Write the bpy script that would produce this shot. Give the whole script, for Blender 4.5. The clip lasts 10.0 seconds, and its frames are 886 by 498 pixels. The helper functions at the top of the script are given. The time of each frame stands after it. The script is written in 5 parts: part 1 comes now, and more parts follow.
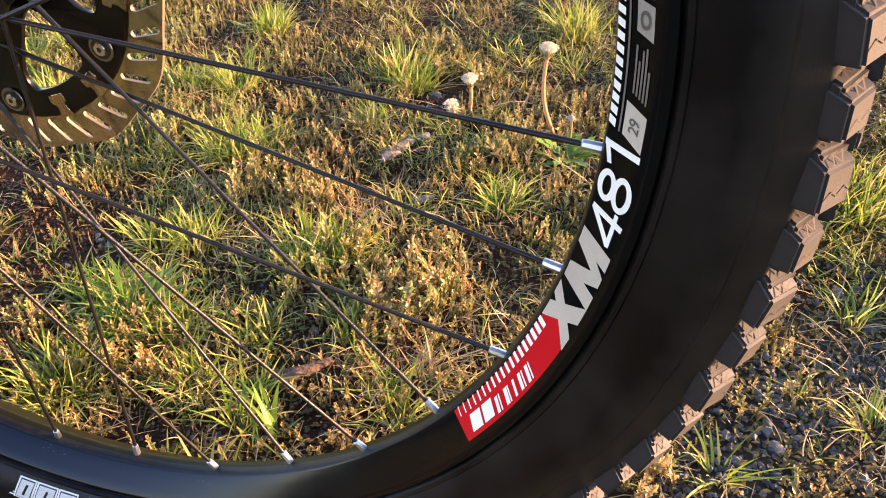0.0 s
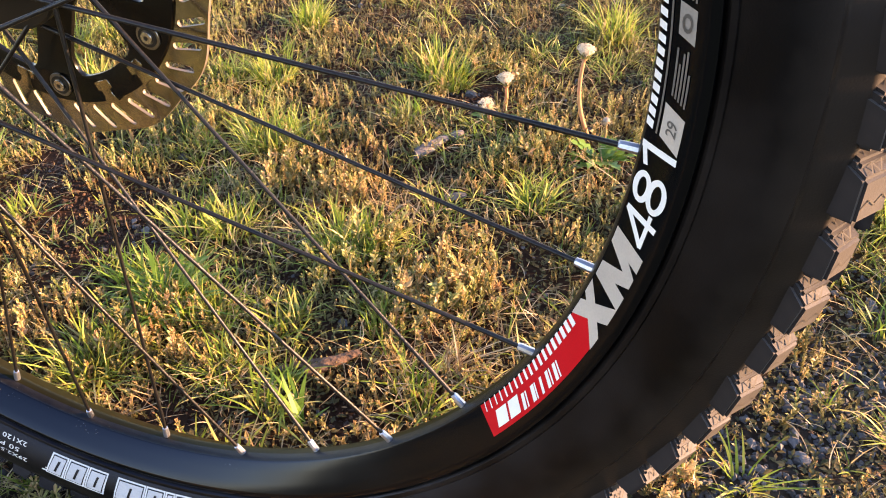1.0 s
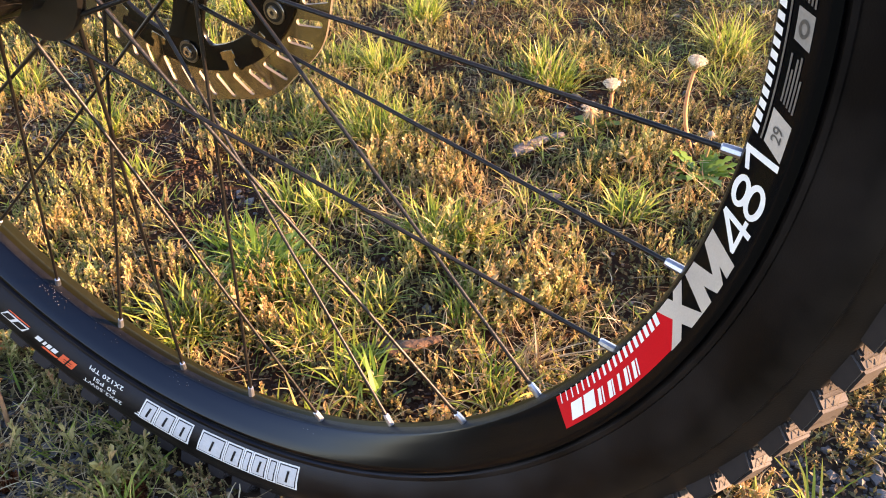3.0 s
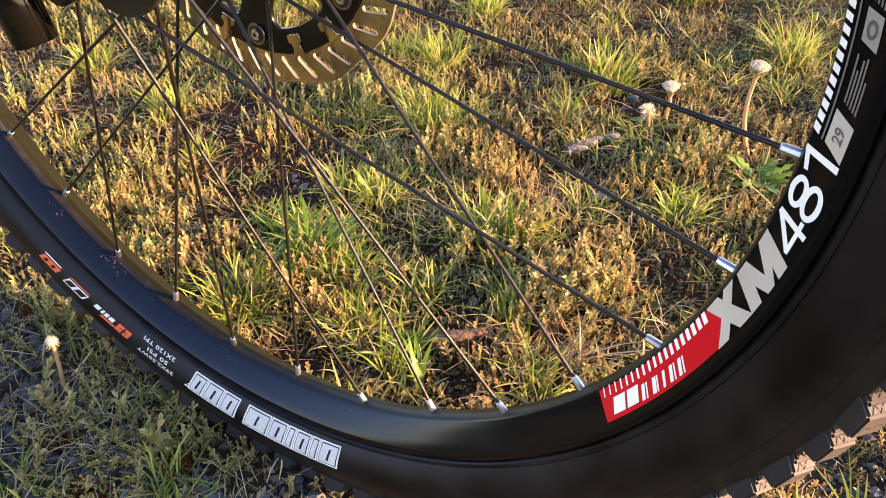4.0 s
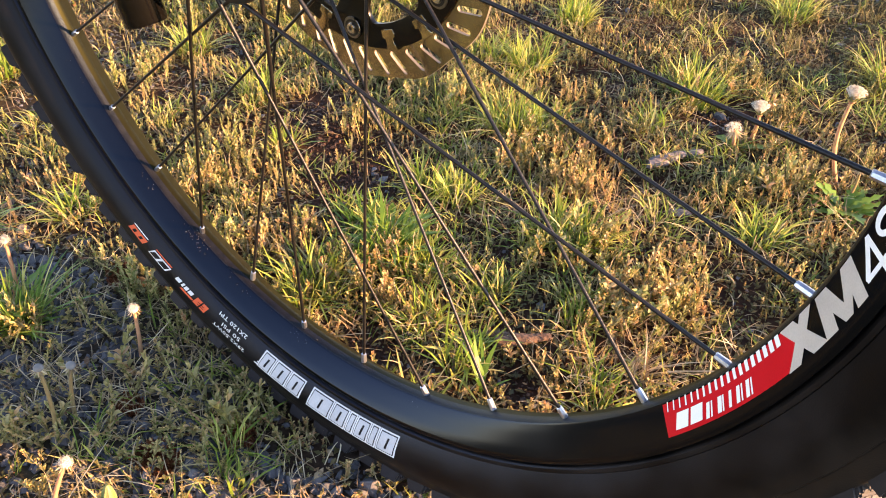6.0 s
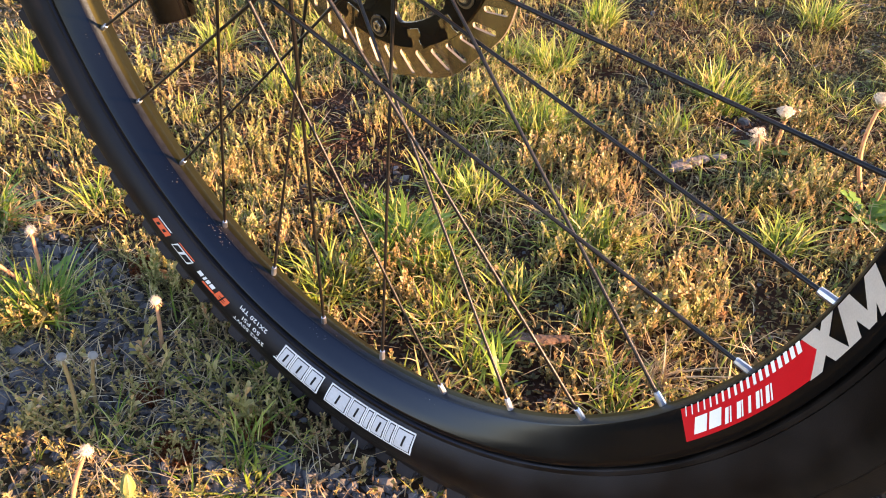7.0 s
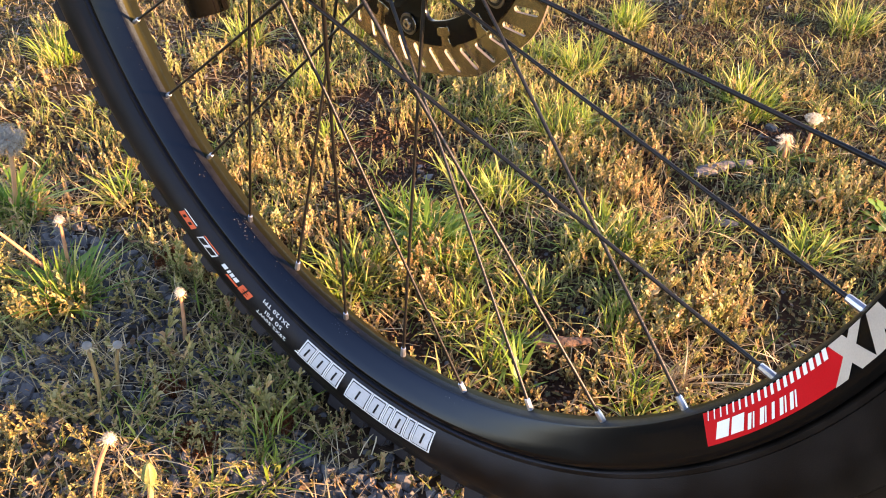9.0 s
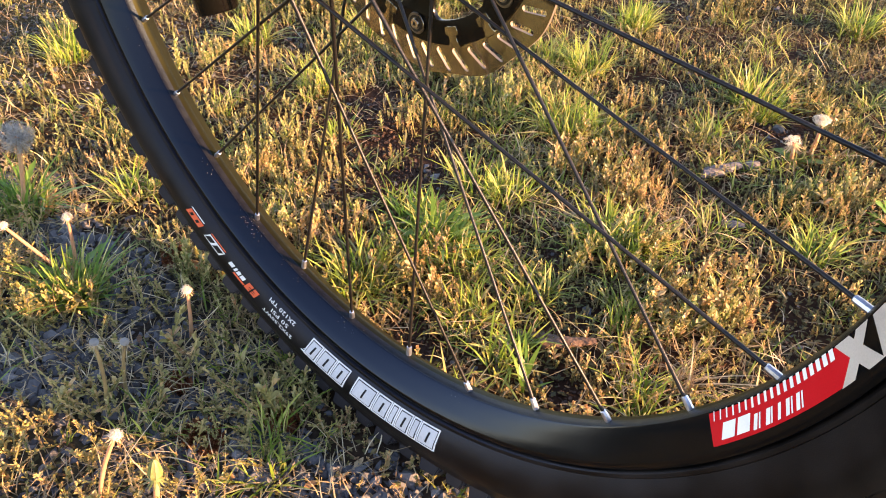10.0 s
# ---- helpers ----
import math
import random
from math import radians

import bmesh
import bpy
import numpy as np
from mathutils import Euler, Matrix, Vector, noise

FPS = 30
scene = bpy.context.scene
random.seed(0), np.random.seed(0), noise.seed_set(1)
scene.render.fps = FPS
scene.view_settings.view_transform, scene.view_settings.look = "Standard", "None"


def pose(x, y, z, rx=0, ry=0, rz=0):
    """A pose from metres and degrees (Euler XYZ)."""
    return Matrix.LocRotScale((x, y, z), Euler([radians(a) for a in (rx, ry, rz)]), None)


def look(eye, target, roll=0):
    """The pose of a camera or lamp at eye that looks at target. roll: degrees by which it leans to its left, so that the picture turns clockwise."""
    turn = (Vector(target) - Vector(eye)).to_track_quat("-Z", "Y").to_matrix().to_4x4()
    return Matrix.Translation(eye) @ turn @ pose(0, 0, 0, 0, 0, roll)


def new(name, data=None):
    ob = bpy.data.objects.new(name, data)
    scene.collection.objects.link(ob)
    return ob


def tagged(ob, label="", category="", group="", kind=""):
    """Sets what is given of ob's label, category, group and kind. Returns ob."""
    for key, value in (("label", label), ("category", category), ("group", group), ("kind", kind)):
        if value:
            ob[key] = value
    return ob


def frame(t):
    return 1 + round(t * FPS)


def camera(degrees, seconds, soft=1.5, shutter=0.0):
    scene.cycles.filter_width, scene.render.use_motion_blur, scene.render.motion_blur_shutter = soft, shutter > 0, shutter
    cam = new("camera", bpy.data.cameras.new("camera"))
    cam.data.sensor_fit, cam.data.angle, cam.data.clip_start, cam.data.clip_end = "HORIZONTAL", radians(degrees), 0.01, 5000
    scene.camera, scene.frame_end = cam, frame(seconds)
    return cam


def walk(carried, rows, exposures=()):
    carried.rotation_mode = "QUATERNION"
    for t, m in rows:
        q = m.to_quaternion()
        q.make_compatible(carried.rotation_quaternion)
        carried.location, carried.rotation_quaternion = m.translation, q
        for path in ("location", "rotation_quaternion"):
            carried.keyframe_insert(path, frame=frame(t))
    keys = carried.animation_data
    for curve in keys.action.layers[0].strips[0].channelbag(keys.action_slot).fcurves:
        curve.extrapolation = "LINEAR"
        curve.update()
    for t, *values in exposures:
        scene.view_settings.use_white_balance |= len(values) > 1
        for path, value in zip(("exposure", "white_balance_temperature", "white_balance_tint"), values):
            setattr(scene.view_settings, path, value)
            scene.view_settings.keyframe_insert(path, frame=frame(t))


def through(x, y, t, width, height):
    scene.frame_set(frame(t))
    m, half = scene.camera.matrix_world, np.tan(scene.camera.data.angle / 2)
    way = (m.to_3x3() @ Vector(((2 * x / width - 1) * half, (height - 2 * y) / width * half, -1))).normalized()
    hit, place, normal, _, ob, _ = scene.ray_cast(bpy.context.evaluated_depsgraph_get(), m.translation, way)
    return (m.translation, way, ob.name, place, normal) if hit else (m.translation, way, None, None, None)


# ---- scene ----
EXPO, KELVIN, TINT = 2.60, 8150.0, 28.0
cam = camera(55.9, 10.0, soft=1.04)
PATH = [
    (0.0, (0.3247, -0.2478, 0.4965), (0.1741, 0.1930, 0.1183), -1.84),
    (0.5, (0.3244, -0.2500, 0.4970), (0.1650, 0.1877, 0.1188), -1.61),
    (1.0, (0.3241, -0.2519, 0.4977), (0.1546, 0.1817, 0.1192), -1.32),
    (1.5, (0.3242, -0.2538, 0.4984), (0.1428, 0.1740, 0.1189), -1.05),
    (2.0, (0.3251, -0.2563, 0.4985), (0.1298, 0.1652, 0.1188), -0.90),
    (2.5, (0.3263, -0.2595, 0.4980), (0.1149, 0.1565, 0.1208), -0.72),
    (4.0, (0.3290, -0.2709, 0.4972), (0.0740, 0.1191, 0.1192), -0.03),
    (4.5, (0.3301, -0.2731, 0.4977), (0.0617, 0.1089, 0.1209), 0.24),
    (5.0, (0.3302, -0.2747, 0.4985), (0.0509, 0.0996, 0.1218), 0.49),
    (5.5, (0.3302, -0.2761, 0.4991), (0.0420, 0.0912, 0.1222), 0.71),
    (7.0, (0.3302, -0.2795, 0.4999), (0.0247, 0.0733, 0.1227), 1.11),
    (7.5, (0.3298, -0.2806, 0.4997), (0.0209, 0.0694, 0.1228), 1.23),
    (8.0, (0.3296, -0.2814, 0.4997), (0.0179, 0.0661, 0.1227), 1.31),
    (8.5, (0.3297, -0.2820, 0.4998), (0.0156, 0.0633, 0.1227), 1.36),
    (9.0, (0.3296, -0.2826, 0.4997), (0.0135, 0.0608, 0.1226), 1.40),
    (9.5, (0.3299, -0.2831, 0.4997), (0.0122, 0.0587, 0.1227), 1.42),
    (10.0, (0.3299, -0.2837, 0.4995), (0.0108, 0.0570, 0.1225), 1.44),
]
walk(cam, [(t, look(e, a, r)) for t, e, a, r in PATH], exposures=((0.0, EXPO, KELVIN, TINT), (10.0, EXPO, KELVIN, TINT)))

# ---- sky and sun ----
SUN = Vector((4.75, 1.9, 1.0)).normalized()
world = bpy.data.worlds.new("sky")
world.use_nodes = True
scene.world = world
sky = world.node_tree.nodes.new("ShaderNodeTexSky")
sky.sky_type, sky.sun_disc = "NISHITA", False
sky.sun_elevation = math.asin(SUN.z)
sky.sun_rotation = math.atan2(SUN.x, SUN.y)
sky.air_density, sky.dust_density, sky.ozone_density = 1.0, 0.15, 1.7
sky.altitude = 1200.0
back = world.node_tree.nodes["Background"]
back.inputs["Strength"].default_value = 0.15
world.node_tree.links.new(sky.outputs[0], back.inputs["Color"])
lamp = bpy.data.lights.new("sun", "SUN")
lamp.energy, lamp.angle, lamp.color = 5.0, radians(0.6), (1.0, 0.66, 0.36)
sun = new("sun", lamp)
sun.matrix_world = look(SUN * 30, (0, 0, 0))


# ---- materials ----
AXLE = 0.368


def nodes_of(name):
    m = bpy.data.materials.new(name)
    m.use_nodes = True
    t = m.node_tree
    return m, t, t.nodes["Principled BSDF"], t.links


def ramp(t, stops):
    n = t.nodes.new("ShaderNodeValToRGB")
    e = n.color_ramp.elements
    while len(e) < len(stops):
        e.new(0.5)
    for k, (p, c) in enumerate(stops):
        e[k].position, e[k].color = p, (*c, 1)
    return n


def noise_at(t, scale, detail=4.0, coords="Object"):
    c = t.nodes.new("ShaderNodeTexCoord")
    n = t.nodes.new("ShaderNodeTexNoise")
    n.inputs["Scale"].default_value, n.inputs["Detail"].default_value = scale, detail
    t.links.new(c.outputs[coords], n.inputs["Vector"])
    return n


def bumped(t, p, src, strength, distance):
    b = t.nodes.new("ShaderNodeBump")
    b.inputs["Strength"].default_value, b.inputs["Distance"].default_value = strength, distance
    t.links.new(src, b.inputs["Height"])
    t.links.new(b.outputs[0], p.inputs["Normal"])


def hard(name, dark, light, rough, metal=0.0, grain=900.0, bump=0.15, depth=0.0002, patch=40.0, spec=0.5, sheen=(1.0, 1.0, 1.0)):
    """A solid surface: fine grain, broad patches that shift the gloss, slight relief."""
    m, t, p, l = nodes_of(name)
    a, b = noise_at(t, grain, 3), noise_at(t, patch, 5)
    mix = t.nodes.new("ShaderNodeMath")
    mix.operation = "MULTIPLY_ADD"
    mix.inputs[1].default_value = 0.45
    l.new(a.outputs["Fac"], mix.inputs[0])
    half = t.nodes.new("ShaderNodeMath")
    half.operation = "MULTIPLY"
    half.inputs[1].default_value = 0.55
    l.new(b.outputs["Fac"], half.inputs[0])
    l.new(half.outputs[0], mix.inputs[2])
    c = ramp(t, [(0.35, dark), (0.65, light)])
    l.new(mix.outputs[0], c.inputs[0])
    l.new(c.outputs[0], p.inputs["Base Color"])
    r = t.nodes.new("ShaderNodeMapRange")
    r.inputs["From Min"].default_value, r.inputs["From Max"].default_value = 0.3, 0.7
    r.inputs["To Min"].default_value, r.inputs["To Max"].default_value = rough * 0.85, min(1.0, rough * 1.15)
    l.new(b.outputs["Fac"], r.inputs["Value"])
    l.new(r.outputs[0], p.inputs["Roughness"])
    p.inputs["Metallic"].default_value = metal
    p.inputs["Specular IOR Level"].default_value = spec
    p.inputs["Specular Tint"].default_value = (*sheen, 1.0)
    bumped(t, p, a.outputs["Fac"], bump, depth)
    return m


def leafy(name, stops, patch=18.0, island=0.45, through=0.4, rough=0.5):
    """Thin plant tissue: colour by clump and by leaf, light passes through it."""
    m, t, p, l = nodes_of(name)
    n = noise_at(t, patch, 4)
    g = t.nodes.new("ShaderNodeNewGeometry")
    mul = t.nodes.new("ShaderNodeMath")
    mul.operation = "MULTIPLY_ADD"
    mul.inputs[1].default_value = island
    l.new(g.outputs["Random Per Island"], mul.inputs[0])
    rng = t.nodes.new("ShaderNodeMapRange")
    rng.inputs["From Min"].default_value, rng.inputs["From Max"].default_value = 0.3, 0.7
    rng.inputs["To Min"].default_value, rng.inputs["To Max"].default_value = 0.0, 1.0 - island
    l.new(n.outputs["Fac"], rng.inputs["Value"])
    l.new(rng.outputs[0], mul.inputs[2])
    c = ramp(t, stops)
    l.new(mul.outputs[0], c.inputs[0])
    l.new(c.outputs[0], p.inputs["Base Color"])
    p.inputs["Roughness"].default_value = rough
    p.inputs["Specular IOR Level"].default_value = 0.35
    tr = t.nodes.new("ShaderNodeBsdfTranslucent")
    l.new(c.outputs[0], tr.inputs["Color"])
    mx = t.nodes.new("ShaderNodeMixShader")
    mx.inputs[0].default_value = through
    l.new(p.outputs[0], mx.inputs[1])
    l.new(tr.outputs[0], mx.inputs[2])
    l.new(mx.outputs[0], t.nodes["Material Output"].inputs["Surface"])
    return m


def soil_material():
    m, t, p, l = nodes_of("soil")
    a, b, c3 = noise_at(t, 14, 6), noise_at(t, 220, 5), noise_at(t, 0.6, 3)
    c = ramp(t, [(0.3, (0.010, 0.0055, 0.0035)), (0.5, (0.032, 0.0145, 0.008)), (0.62, (0.048, 0.024, 0.0125)), (0.8, (0.085, 0.05, 0.026))])
    mix = t.nodes.new("ShaderNodeMath")
    mix.operation = "MULTIPLY_ADD"
    mix.inputs[1].default_value = 0.5
    l.new(b.outputs["Fac"], mix.inputs[0])
    half = t.nodes.new("ShaderNodeMath")
    half.operation = "MULTIPLY"
    half.inputs[1].default_value = 0.5
    l.new(a.outputs["Fac"], half.inputs[0])
    l.new(half.outputs[0], mix.inputs[2])
    l.new(mix.outputs[0], c.inputs[0])
    # grey grit on the stony strip before the wheel, with a ragged edge
    geo = t.nodes.new("ShaderNodeNewGeometry")
    rag, wide = noise_at(t, 6, 5), noise_at(t, 1.7, 4)

    def ragged(centre, half, src, amount, edge, soft):
        """1 inside a rounded patch of ground, 0 outside, its edge broken by noise."""
        off = t.nodes.new("ShaderNodeVectorMath")
        off.operation = "SUBTRACT"
        off.inputs[1].default_value = centre
        l.new(geo.outputs["Position"], off.inputs[0])
        sc = t.nodes.new("ShaderNodeVectorMath")
        sc.operation = "DIVIDE"
        sc.inputs[1].default_value = half
        l.new(off.outputs[0], sc.inputs[0])
        ln = t.nodes.new("ShaderNodeVectorMath")
        ln.operation = "LENGTH"
        l.new(sc.outputs[0], ln.inputs[0])
        add = t.nodes.new("ShaderNodeMath")
        add.operation = "MULTIPLY_ADD"
        add.inputs[1].default_value = amount
        l.new(src.outputs["Fac"], add.inputs[0])
        l.new(ln.outputs["Value"], add.inputs[2])
        rr = t.nodes.new("ShaderNodeMapRange")
        rr.interpolation_type = "SMOOTHSTEP"
        rr.inputs["From Min"].default_value, rr.inputs["From Max"].default_value = edge + amount / 2 + soft, edge + amount / 2 - soft
        l.new(add.outputs[0], rr.inputs["Value"])
        return rr.outputs[0]

    def blend(fac, one, two):
        q = t.nodes.new("ShaderNodeMix")
        q.data_type = "RGBA"
        l.new(fac, q.inputs["Factor"])
        l.new(one, q.inputs["A"])
        l.new(two, q.inputs["B"])
        return q.outputs["Result"]

    grit = ramp(t, [(0.35, (0.018, 0.0125, 0.009)), (0.6, (0.052, 0.040, 0.031)), (0.75, (0.12, 0.098, 0.080))])
    l.new(mix.outputs[0], grit.inputs[0])
    front = blend(ragged((0.52, 0.14, 0), (0.22, 0.20, 1), rag, 0.9, 1.0, 0.14), c.outputs[0], grit.outputs[0])
    near = blend(ragged((-0.15, -0.40, 0), (0.95, 0.40, 1), rag, 0.9, 1.0, 0.14), front, grit.outputs[0])
    # further off the ground is turf
    turf = ramp(t, [(0.30, (0.022, 0.024, 0.009)), (0.48, (0.058, 0.062, 0.020)), (0.62, (0.105, 0.098, 0.034)), (0.8, (0.15, 0.12, 0.048))])
    tm = t.nodes.new("ShaderNodeMath")
    tm.operation = "MULTIPLY_ADD"
    tm.inputs[1].default_value = 0.55
    l.new(mix.outputs[0], tm.inputs[0])
    th = t.nodes.new("ShaderNodeMath")
    th.operation = "MULTIPLY"
    th.inputs[1].default_value = 0.48
    l.new(c3.outputs["Fac"], th.inputs[0])
    l.new(th.outputs[0], tm.inputs[2])
    l.new(tm.outputs[0], turf.inputs[0])
    all_of = blend(ragged((-0.15, 0.35, 0), (1.0, 1.0, 1), wide, 1.1, 0.85, 0.4), turf.outputs[0], near)
    l.new(all_of, p.inputs["Base Color"])
    p.inputs["Roughness"].default_value = 0.95
    p.inputs["Specular IOR Level"].default_value = 0.2
    bumped(t, p, mix.outputs[0], 0.5, 0.003)
    return m


def stone_material(name, stops):
    m, t, p, l = nodes_of(name)
    g = t.nodes.new("ShaderNodeNewGeometry")
    n = noise_at(t, 600, 4)
    mul = t.nodes.new("ShaderNodeMath")
    mul.operation = "MULTIPLY_ADD"
    mul.inputs[1].default_value = 0.4
    l.new(n.outputs["Fac"], mul.inputs[0])
    sc = t.nodes.new("ShaderNodeMath")
    sc.operation = "MULTIPLY"
    sc.inputs[1].default_value = 0.7
    l.new(g.outputs["Random Per Island"], sc.inputs[0])
    l.new(sc.outputs[0], mul.inputs[2])
    c = ramp(t, stops)
    l.new(mul.outputs[0], c.inputs[0])
    l.new(c.outputs[0], p.inputs["Base Color"])
    p.inputs["Roughness"].default_value = 0.75
    bumped(t, p, n.outputs["Fac"], 0.5, 0.0006)
    return m


def rubber_material(name, dark, light, rough, dust=None):
    """Matt black rubber with dust and scuffs."""
    m, t, p, l = nodes_of(name)
    a, b = noise_at(t, 1400, 4), noise_at(t, 26, 6)
    c = ramp(t, [(0.42, dark), (0.75, light)])
    l.new(b.outputs["Fac"], c.inputs[0])
    l.new(c.outputs[0], p.inputs["Base Color"])
    if dust:
        # dried dust clings to the outer flank in a ragged ring
        co = t.nodes.new("ShaderNodeTexCoord")
        flat = t.nodes.new("ShaderNodeVectorMath")
        flat.operation = "MULTIPLY_ADD"
        flat.inputs[1].default_value, flat.inputs[2].default_value = (1, 0, 1), (0, 0, -AXLE)
        l.new(co.outputs["Object"], flat.inputs[0])
        ln = t.nodes.new("ShaderNodeVectorMath")
        ln.operation = "LENGTH"
        l.new(flat.outputs[0], ln.inputs[0])
        rag = t.nodes.new("ShaderNodeMath")
        rag.operation = "MULTIPLY_ADD"
        rag.inputs[1].default_value = 0.022
        l.new(noise_at(t, 60, 7).outputs["Fac"], rag.inputs[0])
        l.new(ln.outputs["Value"], rag.inputs[2])
        ring = t.nodes.new("ShaderNodeMapRange")
        ring.inputs["From Min"].default_value, ring.inputs["From Max"].default_value = 0.350, 0.366
        l.new(rag.outputs[0], ring.inputs["Value"])
        mx = t.nodes.new("ShaderNodeMix")
        mx.data_type = "RGBA"
        mx.inputs["B"].default_value = (*dust, 1)
        l.new(ring.outputs[0], mx.inputs["Factor"])
        l.new(c.outputs[0], mx.inputs["A"])
        l.new(mx.outputs["Result"], p.inputs["Base Color"])
    r = t.nodes.new("ShaderNodeMapRange")
    r.inputs["From Min"].default_value, r.inputs["From Max"].default_value = 0.3, 0.7
    r.inputs["To Min"].default_value, r.inputs["To Max"].default_value = rough - 0.07, rough + 0.1
    l.new(b.outputs["Fac"], r.inputs["Value"])
    l.new(r.outputs[0], p.inputs["Roughness"])
    p.inputs["Specular IOR Level"].default_value = 0.22
    # blue tint puts the sky's reflection into the rubber's gloss
    p.inputs["Specular Tint"].default_value = (0.46, 0.60, 1.0, 1.0)
    bumped(t, p, a.outputs["Fac"], 0.25, 0.0003)
    return m


RUBBER = rubber_material("sidewall_rubber", (0.0024, 0.0020, 0.0017), (0.0110, 0.0086, 0.0068), 0.36, (0.0150, 0.0120, 0.0100))
TREAD = rubber_material("tread_rubber", (0.006, 0.0052, 0.0047), (0.032, 0.0255, 0.021), 0.6)
# paler copy of the tread: dust and sunlight in one colour
DUSTY_LIT = rubber_material("dusty_sunlit_tread", (0.036, 0.033, 0.032), (0.092, 0.084, 0.079), 0.55)
SIPE = hard("sipe_black", (0.03, 0.027, 0.025), (0.06, 0.053, 0.048), 0.8)
# the blue gloss tint stands in for sky mirrored in the rim
ANODISED = hard("black_anodised", (0.0011, 0.0014, 0.0021), (0.0018, 0.0021, 0.0028), 0.15, 0.0, 2500, 0.02, 0.0001, 30, 0.24, (0.42, 0.60, 1.0))
HUB_BLACK = hard("hub_black", (0.004, 0.004, 0.004), (0.008, 0.008, 0.008), 0.4)
FORK_BLACK = hard("gloss_black", (0.002, 0.0019, 0.0019), (0.0034, 0.0031, 0.0030), 0.09, 0.0, 1500, 0.03, 0.0001, 40, 0.3)
CARRIER = hard("carrier_black", (0.0020, 0.0019, 0.0018), (0.0034, 0.0032, 0.0030), 0.24, spec=0.3)
# paler crest and olive bed: sun highlight and mirrored turf put into colour
CREST = hard("crest_sun_highlight", (0.003, 0.003, 0.0034), (0.010, 0.0092, 0.009), 0.40, 0.0, 1600, 0.6, 0.0003, 160, 0.26, (0.5, 0.72, 1.0))
RIM_BED = hard("bed_turf_reflection", (0.0045, 0.0042, 0.0016), (0.0065, 0.0060, 0.0022), 0.42, 0.0, 2500, 0.03, 0.0001, 30, 0.13, (0.9, 0.90, 0.40))
CUT = hard("cut_edge", (0.16, 0.14, 0.12), (0.24, 0.21, 0.18), 0.6, 0.6)
STEEL = hard("brushed_steel", (0.30, 0.28, 0.22), (0.52, 0.49, 0.39), 0.12, 1.0, 500, 0.10, 0.0002, 60)
RIVET = hard("rivet_steel", (0.60, 0.58, 0.55), (0.76, 0.74, 0.71), 0.22, 1.0)
SPOKE = hard("black_spoke", (0.0035, 0.0033, 0.0033), (0.009, 0.008, 0.0075), 0.38, 0.0, 900, 0.6, 0.0004, 40, 0.40, (0.85, 0.88, 1.0))
WASHER = hard("dull_washer_steel", (0.20, 0.19, 0.17), (0.32, 0.30, 0.27), 0.3, 1.0)
# blue of the mirrored sky is mixed into the silver
NIPPLE = hard("nipple_alloy", (0.40, 0.44, 0.54), (0.56, 0.60, 0.70), 0.38, 1.0)
RED_MOSS = leafy("red_moss_leaf", [(0.1, (0.09, 0.025, 0.012)), (0.6, (0.24, 0.075, 0.03)), (1.0, (0.42, 0.18, 0.07))], 60, 0.6, 0.3)
RED = hard("red_decal", (0.50, 0.005, 0.010), (0.58, 0.008, 0.014), 0.42, 0.0, 1500, 0.03, 0.0001, 40, 0.14)
WHITE = hard("white_decal", (0.72, 0.72, 0.72), (0.80, 0.80, 0.80), 0.45, 0.0, 1500, 0.03, 0.0001)
SILVER = hard("grey_decal", (0.42, 0.38, 0.35), (0.52, 0.47, 0.43), 0.42, 0.2, 1500, 0.03, 0.0001)
DIMGREY = hard("dim_grey_decal", (0.07, 0.065, 0.06), (0.10, 0.09, 0.085), 0.45)
MIDGREY = hard("mid_grey_decal", (0.10, 0.09, 0.083), (0.15, 0.135, 0.125), 0.45)
PANEL = hard("badge_grey_decal", (0.22, 0.20, 0.185), (0.29, 0.265, 0.245), 0.45)
PRINT = hard("white_print", (0.55, 0.57, 0.60), (0.70, 0.72, 0.74), 0.6)
PRINT_GREY = hard("pale_print", (0.38, 0.40, 0.44), (0.50, 0.52, 0.56), 0.6)
ORANGE = hard("orange_print", (0.62, 0.07, 0.02), (0.72, 0.10, 0.03), 0.6)
SOIL = soil_material()
GRAVEL = stone_material("gravel", [(0.1, (0.022, 0.024, 0.029)), (0.5, (0.062, 0.066, 0.076)), (0.85, (0.125, 0.128, 0.138)), (1.0, (0.26, 0.255, 0.25))])
CRUMB = stone_material("soil_crumb", [(0.1, (0.016, 0.008, 0.005)), (0.6, (0.045, 0.020, 0.012)), (1.0, (0.09, 0.046, 0.026))])
MAT = leafy("moss_mat_leaf", [(0.1, (0.042, 0.044, 0.015)), (0.45, (0.10, 0.092, 0.032)), (0.8, (0.19, 0.14, 0.056)), (1.0, (0.24, 0.11, 0.048))], 14, 0.55, 0.3)
MOSS = leafy("stonecrop_leaf", [(0.05, (0.13, 0.13, 0.048)), (0.3, (0.29, 0.255, 0.09)), (0.54, (0.49, 0.37, 0.185)), (0.76, (0.61, 0.42, 0.225)), (0.93, (0.53, 0.27, 0.14)), (1.0, (0.78, 0.62, 0.40))], 16, 0.7, 0.28, 0.36)
MOSS_GREEN = leafy("green_stonecrop_leaf", [(0.05, (0.10, 0.14, 0.04)), (0.3, (0.23, 0.265, 0.085)), (0.6, (0.41, 0.385, 0.17)), (0.85, (0.57, 0.45, 0.235)), (0.95, (0.57, 0.34, 0.19)), (1.0, (0.76, 0.66, 0.40))], 16, 0.7, 0.30, 0.36)
